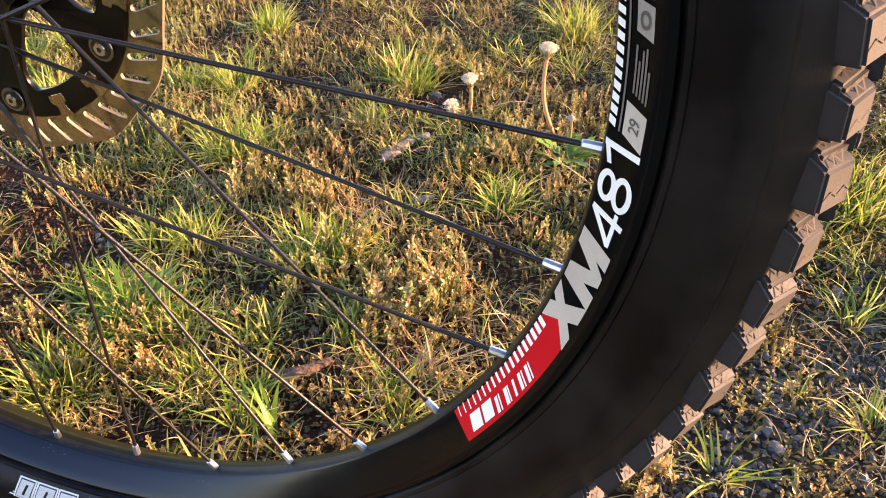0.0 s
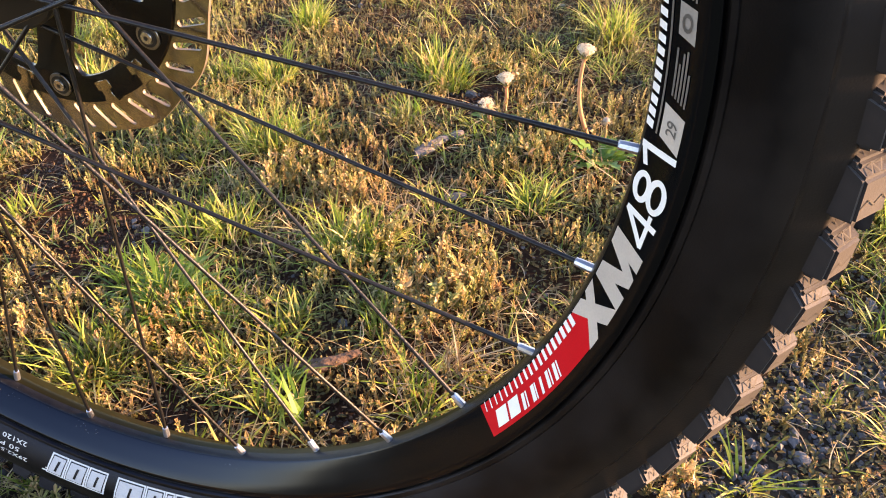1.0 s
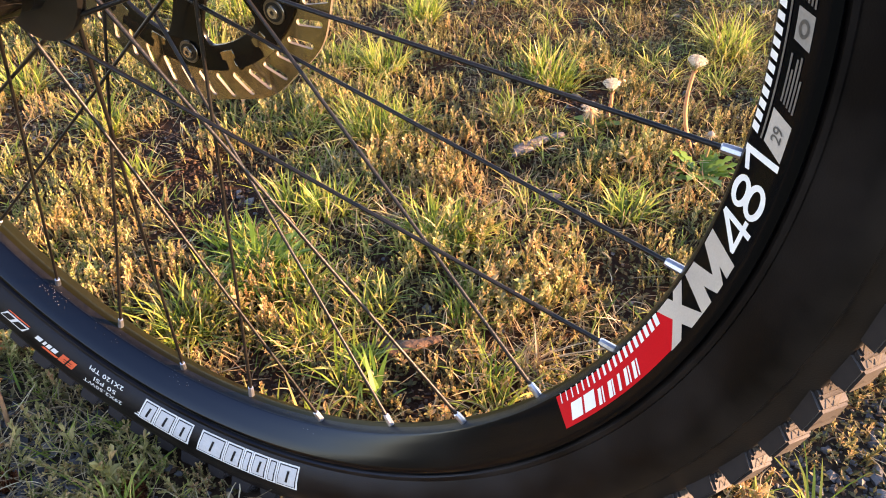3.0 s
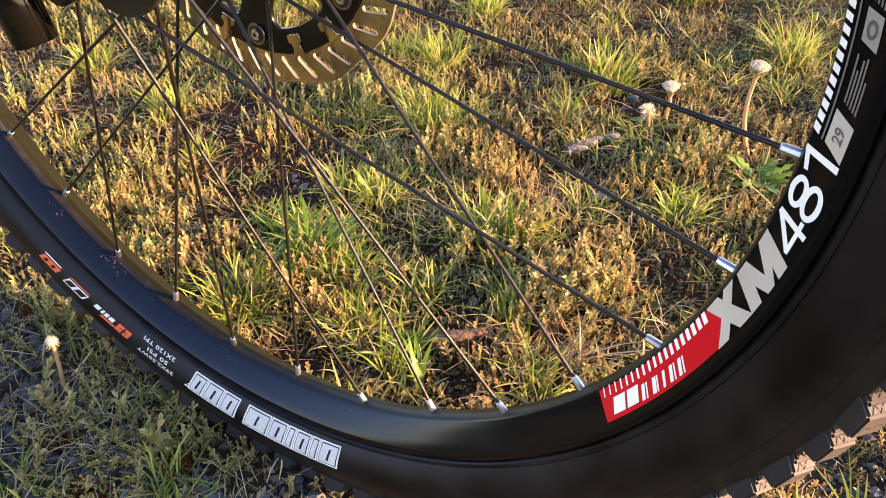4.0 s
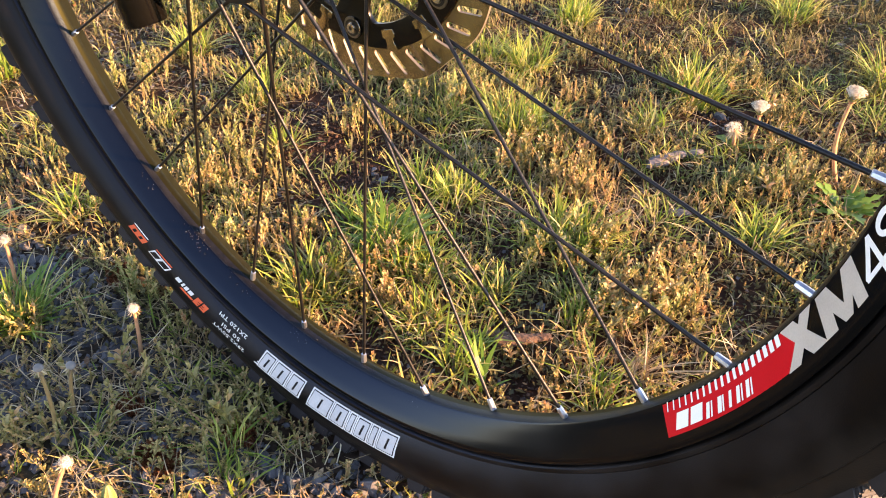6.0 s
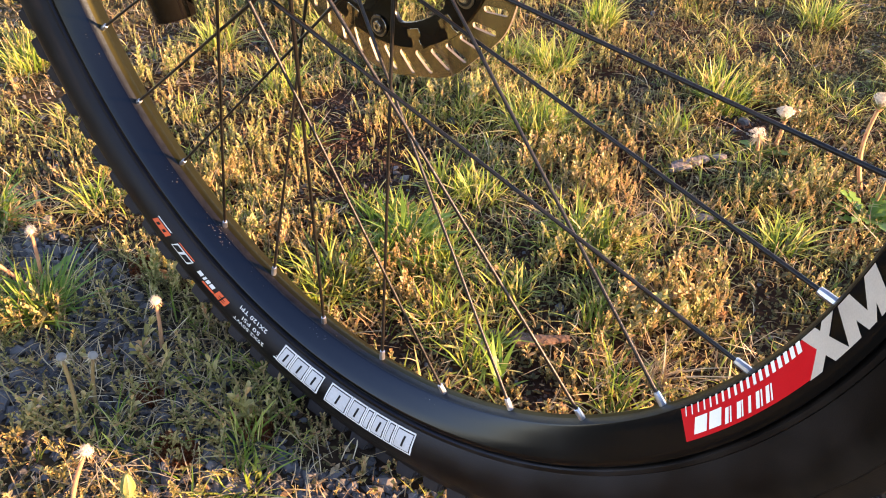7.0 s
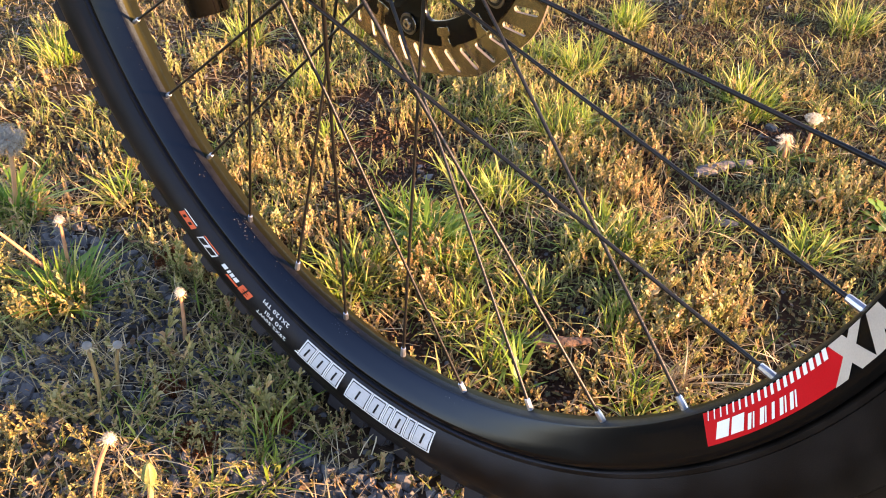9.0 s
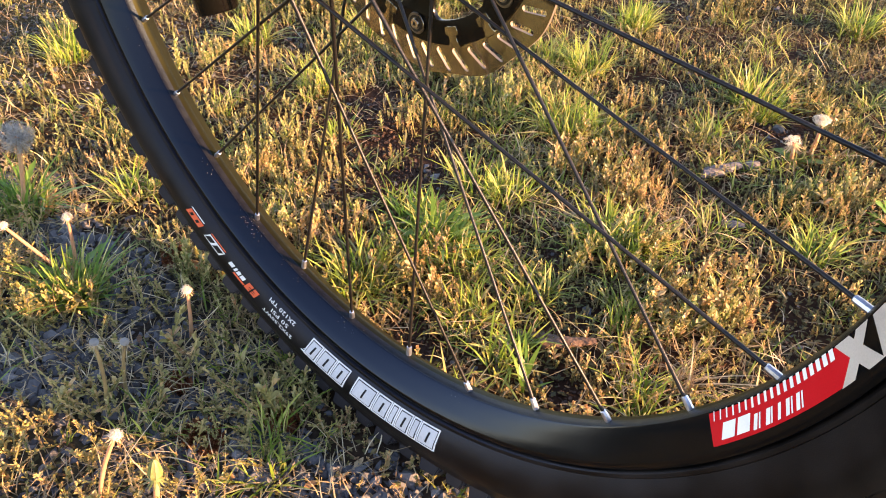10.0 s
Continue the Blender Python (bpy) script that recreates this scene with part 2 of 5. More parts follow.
DULL = leafy("olive_moss_leaf", [(0.05, (0.06, 0.066, 0.026)), (0.4, (0.145, 0.145, 0.062)), (0.75, (0.27, 0.24, 0.108)), (0.95, (0.34, 0.24, 0.12)), (1.0, (0.54, 0.45, 0.27))], 16, 0.65, 0.25, 0.4)
CREEPER = leafy("creeping_leaf", [(0.05, (0.14, 0.125, 0.045)), (0.35, (0.32, 0.285, 0.10)), (0.65, (0.50, 0.40, 0.17)), (0.85, (0.55, 0.34, 0.17)), (0.95, (0.42, 0.20, 0.11)), (1.0, (0.70, 0.58, 0.40))], 12, 0.75, 0.30, 0.4)
GRASS = leafy("grass_blade", [(0.06, (0.09, 0.17, 0.025)), (0.35, (0.20, 0.30, 0.045)), (0.66, (0.41, 0.43, 0.105)), (0.82, (0.56, 0.50, 0.20)), (0.92, (0.58, 0.47, 0.26)), (1.0, (0.46, 0.26, 0.11))], 9, 0.8, 0.42, 0.36)
STRAW = leafy("dry_straw", [(0.1, (0.15, 0.095, 0.055)), (0.45, (0.32, 0.235, 0.13)), (0.75, (0.50, 0.39, 0.23)), (1.0, (0.72, 0.61, 0.41))], 20, 0.85, 0.2, 0.5)
BROAD = leafy("broad_leaf", [(0.2, (0.06, 0.15, 0.025)), (0.6, (0.13, 0.25, 0.04)), (1.0, (0.27, 0.34, 0.07))], 30, 0.5, 0.35, 0.4)
DULL_STEM = leafy("brown_stalk", [(0.2, (0.22, 0.15, 0.07)), (0.6, (0.30, 0.21, 0.10)), (1.0, (0.30, 0.26, 0.11))], 40, 0.5, 0.2, 0.5)
STEM = leafy("flower_stalk", [(0.2, (0.48, 0.19, 0.11)), (0.6, (0.55, 0.29, 0.17)), (1.0, (0.48, 0.36, 0.18))], 40, 0.5, 0.25, 0.5)
BUD = leafy("flower_bud", [(0.2, (0.13, 0.16, 0.05)), (1.0, (0.27, 0.27, 0.11))], 200, 0.3, 0.2, 0.5)
# darker copy of the seed fluff, the grey of shade in its colour
SHADE_GREY_FLUFF = leafy("shade_grey_seed_fluff", [(0.2, (0.26, 0.26, 0.26)), (1.0, (0.44, 0.44, 0.43))], 60, 0.5, 0.5, 0.8)
FLUFF = leafy("seed_fluff", [(0.2, (0.62, 0.58, 0.50)), (1.0, (0.84, 0.80, 0.72))], 60, 0.5, 0.5, 0.8)
FLAKE = leafy("dead_leaf_flake", [(0.1, (0.07, 0.035, 0.018)), (0.5, (0.19, 0.095, 0.045)), (0.8, (0.33, 0.19, 0.09)), (1.0, (0.46, 0.36, 0.22))], 40, 0.8, 0.2, 0.55)
MUD = hard("dried_mud", (0.20, 0.185, 0.17), (0.32, 0.30, 0.28), 0.9)
BARK = hard("bark", (0.06, 0.033, 0.021), (0.17, 0.10, 0.065), 0.85, 0.0, 260, 0.8, 0.002, 60)
DRYWOOD = hard("weathered_wood", (0.085, 0.078, 0.082), (0.20, 0.18, 0.185), 0.85, 0.0, 300, 0.7, 0.002, 60)

# ---- building helpers ----


def part(name, bm, material, parent=None, label="", smooth=40):
    """Links a bmesh as one mesh object."""
    me = bpy.data.meshes.new(name)
    bm.to_mesh(me)
    bm.free()
    me.materials.append(material)
    if smooth:
        me.shade_smooth() if smooth >= 180 else me.polygons.foreach_set("use_smooth", [True] * len(me.polygons))
        if smooth < 180:
            me.set_sharp_from_angle(angle=radians(smooth))
    ob = new(name, me)
    if parent:
        ob.parent = parent
    return tagged(ob, label)


def from_tris(name, v, f, material, parent=None, smooth=False):
    """One mesh from arrays of places and triangles."""
    v, f = np.asarray(v, np.float32), np.asarray(f, np.int32)
    me = bpy.data.meshes.new(name)
    me.vertices.add(len(v))
    me.vertices.foreach_set("co", v.ravel())
    me.loops.add(3 * len(f))
    me.loops.foreach_set("vertex_index", f.ravel())
    me.polygons.add(len(f))
    me.polygons.foreach_set("loop_start", np.arange(len(f), dtype=np.int32) * 3)
    me.update(calc_edges=True)
    me.materials.append(material)
    me.polygons.foreach_set("use_smooth", [smooth] * len(f))
    ob = new(name, me)
    if parent:
        ob.parent = parent
    return ob


def thing(name, label, category, at=(0, 0, 0), group="", kind=""):
    ob = new(name)
    ob.empty_display_size = 0.02
    ob.location = at
    return tagged(ob, label, category, group, kind)


def wheel_point(theta, r, y):
    """theta in degrees from the lowest point towards +x."""
    a = radians(theta)
    return Vector((r * math.sin(a), y, AXLE - r * math.cos(a)))


def revolve(profile, segs, closed=False):
    """Turns (radius, y) points round the axle."""
    bm = bmesh.new()
    rings = [[bm.verts.new(wheel_point(360 * k / segs, r, y)) for r, y in profile] for k in range(segs)]
    n = len(profile)
    for k in range(segs):
        a, b = rings[k], rings[(k + 1) % segs]
        for j in range(n if closed else n - 1):
            bm.faces.new((a[j], a[(j + 1) % n], b[(j + 1) % n], b[j]))
    bmesh.ops.recalc_face_normals(bm, faces=bm.faces)
    return bm


def tube(points, radii, sides=8, caps=True):
    """A tube through points."""
    bm = bmesh.new()
    pts = [Vector(p) for p in points]
    rings = []
    side = None
    for k, p in enumerate(pts):
        d = (pts[min(k + 1, len(pts) - 1)] - pts[max(k - 1, 0)]).normalized()
        if side is None:
            side = d.orthogonal().normalized()
        side = (side - d * side.dot(d)).normalized()
        up = d.cross(side)
        r = radii[k] if hasattr(radii, "__len__") else radii
        rings.append([bm.verts.new(p + r * (side * math.cos(2 * math.pi * j / sides) + up * math.sin(2 * math.pi * j / sides))) for j in range(sides)])
    for a, b in zip(rings, rings[1:]):
        for j in range(sides):
            bm.faces.new((a[j], a[(j + 1) % sides], b[(j + 1) % sides], b[j]))
    if caps:
        bm.faces.new(rings[0][::-1])
        bm.faces.new(rings[-1])
    return bm


def plate(loops, y, thick, bevel=0.0):
    """A flat plate with holes in the wheel's plane, from closed loops of (x, z) about the axle."""
    cu = bpy.data.curves.new("plate", "CURVE")
    cu.dimensions, cu.fill_mode, cu.extrude, cu.bevel_depth = "2D", "BOTH", thick / 2, bevel
    cu.bevel_resolution = 1
    for lp in loops:
        s = cu.splines.new("POLY")
        s.points.add(len(lp) - 1)
        for q, (a, b) in zip(s.points, lp):
            q.co = (a, b, 0, 1)
        s.use_cyclic_u = True
    ob = bpy.data.objects.new("plate", cu)
    scene.collection.objects.link(ob)
    bpy.context.view_layer.update()
    me = bpy.data.meshes.new_from_object(ob.evaluated_get(bpy.context.evaluated_depsgraph_get()))
    bm = bmesh.new()
    bm.from_mesh(me)
    bmesh.ops.remove_doubles(bm, verts=bm.verts, dist=1e-6)
    bmesh.ops.transform(bm, matrix=Matrix.Translation((0, y, AXLE)) @ pose(0, 0, 0, 90), verts=bm.verts)
    bpy.data.objects.remove(ob)
    bpy.data.curves.remove(cu)
    bpy.data.meshes.remove(me)
    return bm


def polar(theta, r):
    a = radians(theta)
    return (r * math.sin(a), -r * math.cos(a))


def type_mesh(body, spacing=1.0, weight=0.0):
    """Letters in Blender's own font as triangles, scaled into the unit square."""
    cu = bpy.data.curves.new("type", "FONT")
    cu.body, cu.space_character, cu.resolution_u, cu.offset = body, spacing, 3, weight
    ob = bpy.data.objects.new("type", cu)
    scene.collection.objects.link(ob)
    bpy.context.view_layer.update()
    me = bpy.data.meshes.new_from_object(ob.evaluated_get(bpy.context.evaluated_depsgraph_get()))
    v = np.array([q.co[:2] for q in me.vertices])
    me.calc_loop_triangles()
    f = [tuple(q.vertices) for q in me.loop_triangles]
    v = (v - v.min(0)) / (v.max(0) - v.min(0))
    bpy.data.objects.remove(ob)
    bpy.data.curves.remove(cu)
    bpy.data.meshes.remove(me)
    return v, f


# ---- ground ----
def hill(x, y):
    """Height of the ground, gently uneven near by and flat far off."""
    p = Vector((x, y, 0.0))
    far = 1.0 / (1.0 + (x * x + y * y) / 9.0)
    z = 0.007 * noise.noise(p * 5.0) + 0.005 * noise.noise(p * 15.0)
    return z * far - 0.006


def graded(n, reach, near):
    """Steps that are fine in the middle and wide far out."""
    k = math.asinh(reach / near)
    return [near * math.sinh(k * (2 * i / n - 1)) for i in range(n + 1)]


def build_ground():
    xs, ys = graded(280, 400.0, 0.35), graded(280, 400.0, 0.35)
    bm = bmesh.new()
    grid = [[bm.verts.new((x - 0.1, y + 0.25, hill(x - 0.1, y + 0.25))) for y in ys] for x in xs]
    for i in range(len(xs) - 1):
        for j in range(len(ys) - 1):
            bm.faces.new((grid[i][j], grid[i + 1][j], grid[i + 1][j + 1], grid[i][j + 1]))
    return tagged(part("ground", bm, SOIL, smooth=180), "brown stony soil under thin turf and moss", "ground", kind="structure")


build_ground()

# ---- the wheel ----
RIM_SIDE = [(0.3000, 0.0), (0.3001, -0.0026), (0.3004, -0.0040), (0.3010, -0.0050), (0.3018, -0.0058), (0.3060, -0.0093), (0.3110, -0.0134), (0.3156, -0.0170), (0.3164, -0.0175), (0.3172, -0.0177),
            (0.3190, -0.0178), (0.3196, -0.0175)]
TYRE_SIDE = [(0.3180, -0.0138), (0.3202, -0.0146), (0.3208, -0.0170), (0.3216, -0.0186), (0.3226, -0.0191), (0.3236, -0.0194), (0.3241, -0.0190), (0.3248, -0.0196), (0.3290, -0.0226),
             (0.335, -0.0262), (0.342, -0.0285), (0.3470, -0.0290), (0.3494, -0.0286), (0.3502, -0.0272), (0.3515, -0.0262), (0.3598, -0.0250), (0.3611, -0.0240), (0.3630, -0.0200), (0.3660, -0.0135), (0.3682, -0.0080), (0.3690, 0.0)]


def skin(side, theta, r, lift):
    """A place on the rim's or tyre's near flank, lifted off it along its normal."""
    rs = [q[0] for q in side]
    y = float(np.interp(r, rs, [q[1] for q in side]))
    d = 0.0008
    s = (float(np.interp(r + d, rs, [q[1] for q in side])) - float(np.interp(r - d, rs, [q[1] for q in side]))) / (2 * d)
    k = lift / math.hypot(1, s)
    return wheel_point(theta, r + s * k, y - k)


def decal(name, polys, side, material, parent, label="", lift=0.00025, step=0.7):
    """Flat shapes of (theta, r) corners, laid on a flank that bends under them."""
    bm = bmesh.new()
    for poly in polys:
        vs = [bm.verts.new((a, b * 1000, 0)) for a, b in poly]
        if len(vs) > 2:
            bm.faces.new(vs)
    bmesh.ops.triangulate(bm, faces=bm.faces[:])
    for _ in range(5):
        long = [e for e in bm.edges if abs(e.verts[0].co.x - e.verts[1].co.x) > step or abs(e.verts[0].co.y - e.verts[1].co.y) > 2.2]
        if not long:
            break
        bmesh.ops.subdivide_edges(bm, edges=long, cuts=1, use_grid_fill=False)
        bmesh.ops.triangulate(bm, faces=bm.faces[:])
    for v in bm.verts:
        v.co = skin(side, v.co.x, v.co.y / 1000, lift)
    bmesh.ops.recalc_face_normals(bm, faces=bm.faces)
    up = sum((f.normal.y * f.calc_area() for f in bm.faces), 0.0)
    if up > 0:
        bmesh.ops.reverse_faces(bm, faces=bm.faces[:])
    return part(name, bm, material, parent, label, smooth=0)


def lettering(name, body, t0, t1, r0, r1, side, material, parent, label="", spacing=1.0, weight=0.0, lift=0.00025):
    """Words whose reading direction runs from t0 to t1 and whose tops lie at r1."""
    v, f = type_mesh(body, spacing, weight)
    bm = bmesh.new()
    vs = [bm.verts.new(skin(side, t0 + (t1 - t0) * a, r0 + (r1 - r0) * b, lift)) for a, b in v]
    for tri in f:
        try:
            bm.faces.new([vs[k] for k in tri])
        except ValueError:
            pass
    return part(name, bm, material, parent, label, smooth=0)


def stroke(a, b, w):
    """A bar between two points in unit glyph space."""
    a, b = Vector(a), Vector(b)
    n = Vector((-(b - a).y, (b - a).x)).normalized() * w / 2
    return [a + n, a - n, b - n, b + n]


def ring_strokes(cx, cy, rx, ry, w, n=22):
    out = []
    for k in range(n):
        a0, a1 = 2 * math.pi * k / n, 2 * math.pi * (k + 1) / n
        out.append([(cx + (rx + q) * math.cos(a), cy + (ry + q) * math.sin(a)) for a, q in ((a0, w / 2), (a0, -w / 2), (a1, -w / 2), (a1, w / 2))])
    return out


def glyph(polys, t0, t1, r0, r1):
    """Unit glyph space (width 1, height 1) to (theta, r)."""
    return [[(t0 + (t1 - t0) * p[0], r0 + (r1 - r0) * p[1]) for p in poly] for poly in polys]


wheel = thing("bicycle_wheel", "black spoked mountain bike wheel with knobbly tyre standing on turf", "bicycle wheel")


def build_rim():
    near = RIM_SIDE + [(0.3199, -0.0168), (0.3199, -0.0152), (0.3140, -0.0146), (0.3120, -0.0100), (0.3110, 0.0)]
    profile = near + [(r, -y) for r, y in near[-2:0:-1]]
    rim = part("rim", revolve(profile, 288, True), ANODISED, wheel, "satin black anodised alloy rim with red and white stickers", 50)
    # the crest is coloured as a sunlit highlight, the bed as olive reflected turf
    rim.data.materials.append(CREST)
    rim.data.materials.append(RIM_BED)
    for face in rim.data.polygons:
        r = math.hypot(face.center.x, face.center.z - AXLE)
        if face.center.y > -0.0010 and r < 0.3140:
            face.material_index = 2
        elif face.center.y > -0.0046 and r < 0.3014:
            face.material_index = 1
    # red sticker, its row of white ticks, its bars
    top = [(54.35 + k * (70.2 - 54.35) / 24, 0.3016) for k in range(25)]
    low = [(69.6 - k * (69.6 - 54.4) / 24, 0.3137) for k in range(25)]
    decal("sticker", [[top[k], low[24 - k], low[23 - k], top[k + 1]] for k in range(24)] + [[(70.2, 0.3016), (69.6, 0.3137), (71.5, 0.3072)]], RIM_SIDE, RED, rim, "bright red sticker", 0.0002)
    for k in range(19):
        a = 54.9 + k * 0.79
        w = 0.12 + 0.022 * k
        decal("tick_mark", [[(a + 0.1, 0.3013), (a + 0.1 + w, 0.3013), (a - 0.02 + w, 0.3048), (a - 0.02, 0.3048)]], RIM_SIDE, WHITE, rim, lift=0.0004)
    for a, w, lean in ((55.5, 1.55, 0.5), (57.35, 1.5, 0.5)):
        decal("sticker_bar", [[(a, 0.3120), (a + w, 0.3120), (a + w + lean, 0.3062), (a + lean, 0.3062)]], RIM_SIDE, WHITE, rim, "bold white bar", 0.0004)
    for k, a in enumerate((59.3, 60.75, 62.15, 63.1, 64.3)):
        w = (0.42, 0.5, 0.34, 0.42, 0.42)[k]
        decal("sticker_bar", [[(a, 0.3124), (a + w, 0.3124), (a + w + 0.45, 0.3072), (a + 0.45, 0.3072)]], RIM_SIDE, WHITE, rim, "thin white bar", 0.0004)
        if k in (0, 1, 3, 4):
            decal("sticker_bar", [[(a + 0.62, 0.3124), (a + 0.8, 0.3124), (a + 1.2, 0.3072), (a + 1.02, 0.3072)]], RIM_SIDE, WHITE, rim, "thin white bar", 0.0004)
    # model number
    big_x = [[(0.0, 0.0), (0.30, 0.0), (1.0, 1.0), (0.70, 1.0)], [(0.62, 0.0), (0.98, 0.0), (0.52, 1.0), (0.16, 1.0)]]
    decal("letter", glyph(big_x, 69.2, 73.95, 0.3140, 0.3014), RIM_SIDE, SILVER, rim, "bold grey letter X", 0.0003)
    big_m = [[(0.0, 0.0), (0.24, 0.0), (0.38, 1.0), (0.14, 1.0)], [(0.14, 1.0), (0.40, 1.0), (0.56, 0.18), (0.40, 0.0)],
             [(0.40, 0.0), (0.56, 0.0), (0.98, 1.0), (0.74, 1.0)], [(0.66, 0.0), (0.88, 0.0), (1.0, 1.0), (0.78, 1.0)]]
    decal("letter", glyph(big_m, 73.75, 79.35, 0.3140, 0.3016), RIM_SIDE, SILVER, rim, "bold grey letter M", 0.0003)
    four = [stroke((0.72, 0.0), (0.80, 1.0), 0.16), stroke((0.05, 0.26), (1.0, 0.26), 0.12), stroke((0.80, 0.97), (0.08, 0.24), 0.15)]
    decal("digit", glyph(four, 79.1, 81.9, 0.3140, 0.3022), RIM_SIDE, WHITE, rim, "white digit 4", 0.0003)
    eight = ring_strokes(0.5, 0.27, 0.38, 0.22, 0.15) + ring_strokes(0.5, 0.73, 0.34, 0.20, 0.15)
    decal("digit", glyph(eight, 81.9, 84.8, 0.3138, 0.3016), RIM_SIDE, WHITE, rim, "white digit 8", 0.0003)
    one = [stroke((0.66, 0.0), (0.62, 1.0), 0.19), stroke((0.66, 0.95), (0.08, 0.78), 0.13)]
    decal("digit", glyph(one, 84.75, 87.2, 0.3136, 0.3012), RIM_SIDE, WHITE, rim, "white digit 1", 0.0003)
    # size box, small panels, row of ticks
    decal("size_panel", [[(86.75, 0.3132), (89.2, 0.3132), (89.7, 0.3060), (87.4, 0.3060)]], RIM_SIDE, SILVER, rim, "grey size panel", 0.0002)
    lettering("size_number", "29", 87.75, 88.75, 0.3114, 0.3078, RIM_SIDE, DIMGREY, rim, "size number 29", 0.9, 0.01, 0.0004)
    # small print in faint lines, a pale badge, more print, and a thin line beside the ticks
    for a0, a1 in ((89.9, 93.3), (96.1, 99.6)):
        for k in range(5):
            r = 0.3074 + k * 0.0011
            end = a1 - (0.0, 0.9, 0.2, 0.0, 1.3)[k]
            decal("print_bar", [[(a0 + 0.1 * (4 - k), r), (end, r), (end, r + 0.0006), (a0 + 0.1 * (4 - k), r + 0.0006)]], RIM_SIDE, MIDGREY, rim, "faint grey print line", 0.0003)
    decal("small_panel", [[(93.7, 0.3126), (95.7, 0.3126), (96.0, 0.3072), (94.1, 0.3072)]], RIM_SIDE, PANEL, rim, "grey badge panel", 0.0002)
    decal("badge_ring", glyph(ring_strokes(0.5, 0.5, 0.4, 0.4, 0.22, 12), 94.3, 95.4, 0.3116, 0.3082), RIM_SIDE, DIMGREY, rim, "dark ring on the badge", 0.0004)
    decal("thin_line", [[(87.4 + q, 0.3052), (88.4 + q, 0.3052), (88.4 + q, 0.3046), (87.4 + q, 0.3046)] for q in range(13)], RIM_SIDE, MIDGREY, rim, "thin grey line", 0.0003)
    for k in range(17):
        a = 87.5 + k * 0.80
        w = 0.56 - 0.010 * k
        decal("tick_mark", [[(a, 0.3034), (a + w, 0.3034), (a + w + 0.15, 0.3010), (a + 0.15, 0.3010)]], RIM_SIDE, WHITE, rim, lift=0.0003)
    return rim


RIM = build_rim()


def rim_grit():
    """Dried mud specks that cling to the rim round some nipples."""
    g = random.Random(5)
    bm = bmesh.new()
    for t0, n, wide in ((-27.3, 42, 2.6), (-4.8, 12, 2.5), (-38.5, 8, 2.0), (-16, 12, 5), (17.7, 6, 3), (-60, 10, 4)):
        for _ in range(n):
            q = skin(RIM_SIDE, g.gauss(t0, wide * 0.5), g.uniform(0.3002, 0.3065), 0.0)
            r = g.uniform(0.00008, 0.0003)
            bmesh.ops.create_icosphere(bm, subdivisions=1, radius=r, matrix=Matrix.Translation(q) @ Matrix.Diagonal((1, 1, 0.7, 1)))
    tagged(part("mud_speck_layer", bm, MUD, RIM, "pale dried mud specks", 0), kind="stuff")


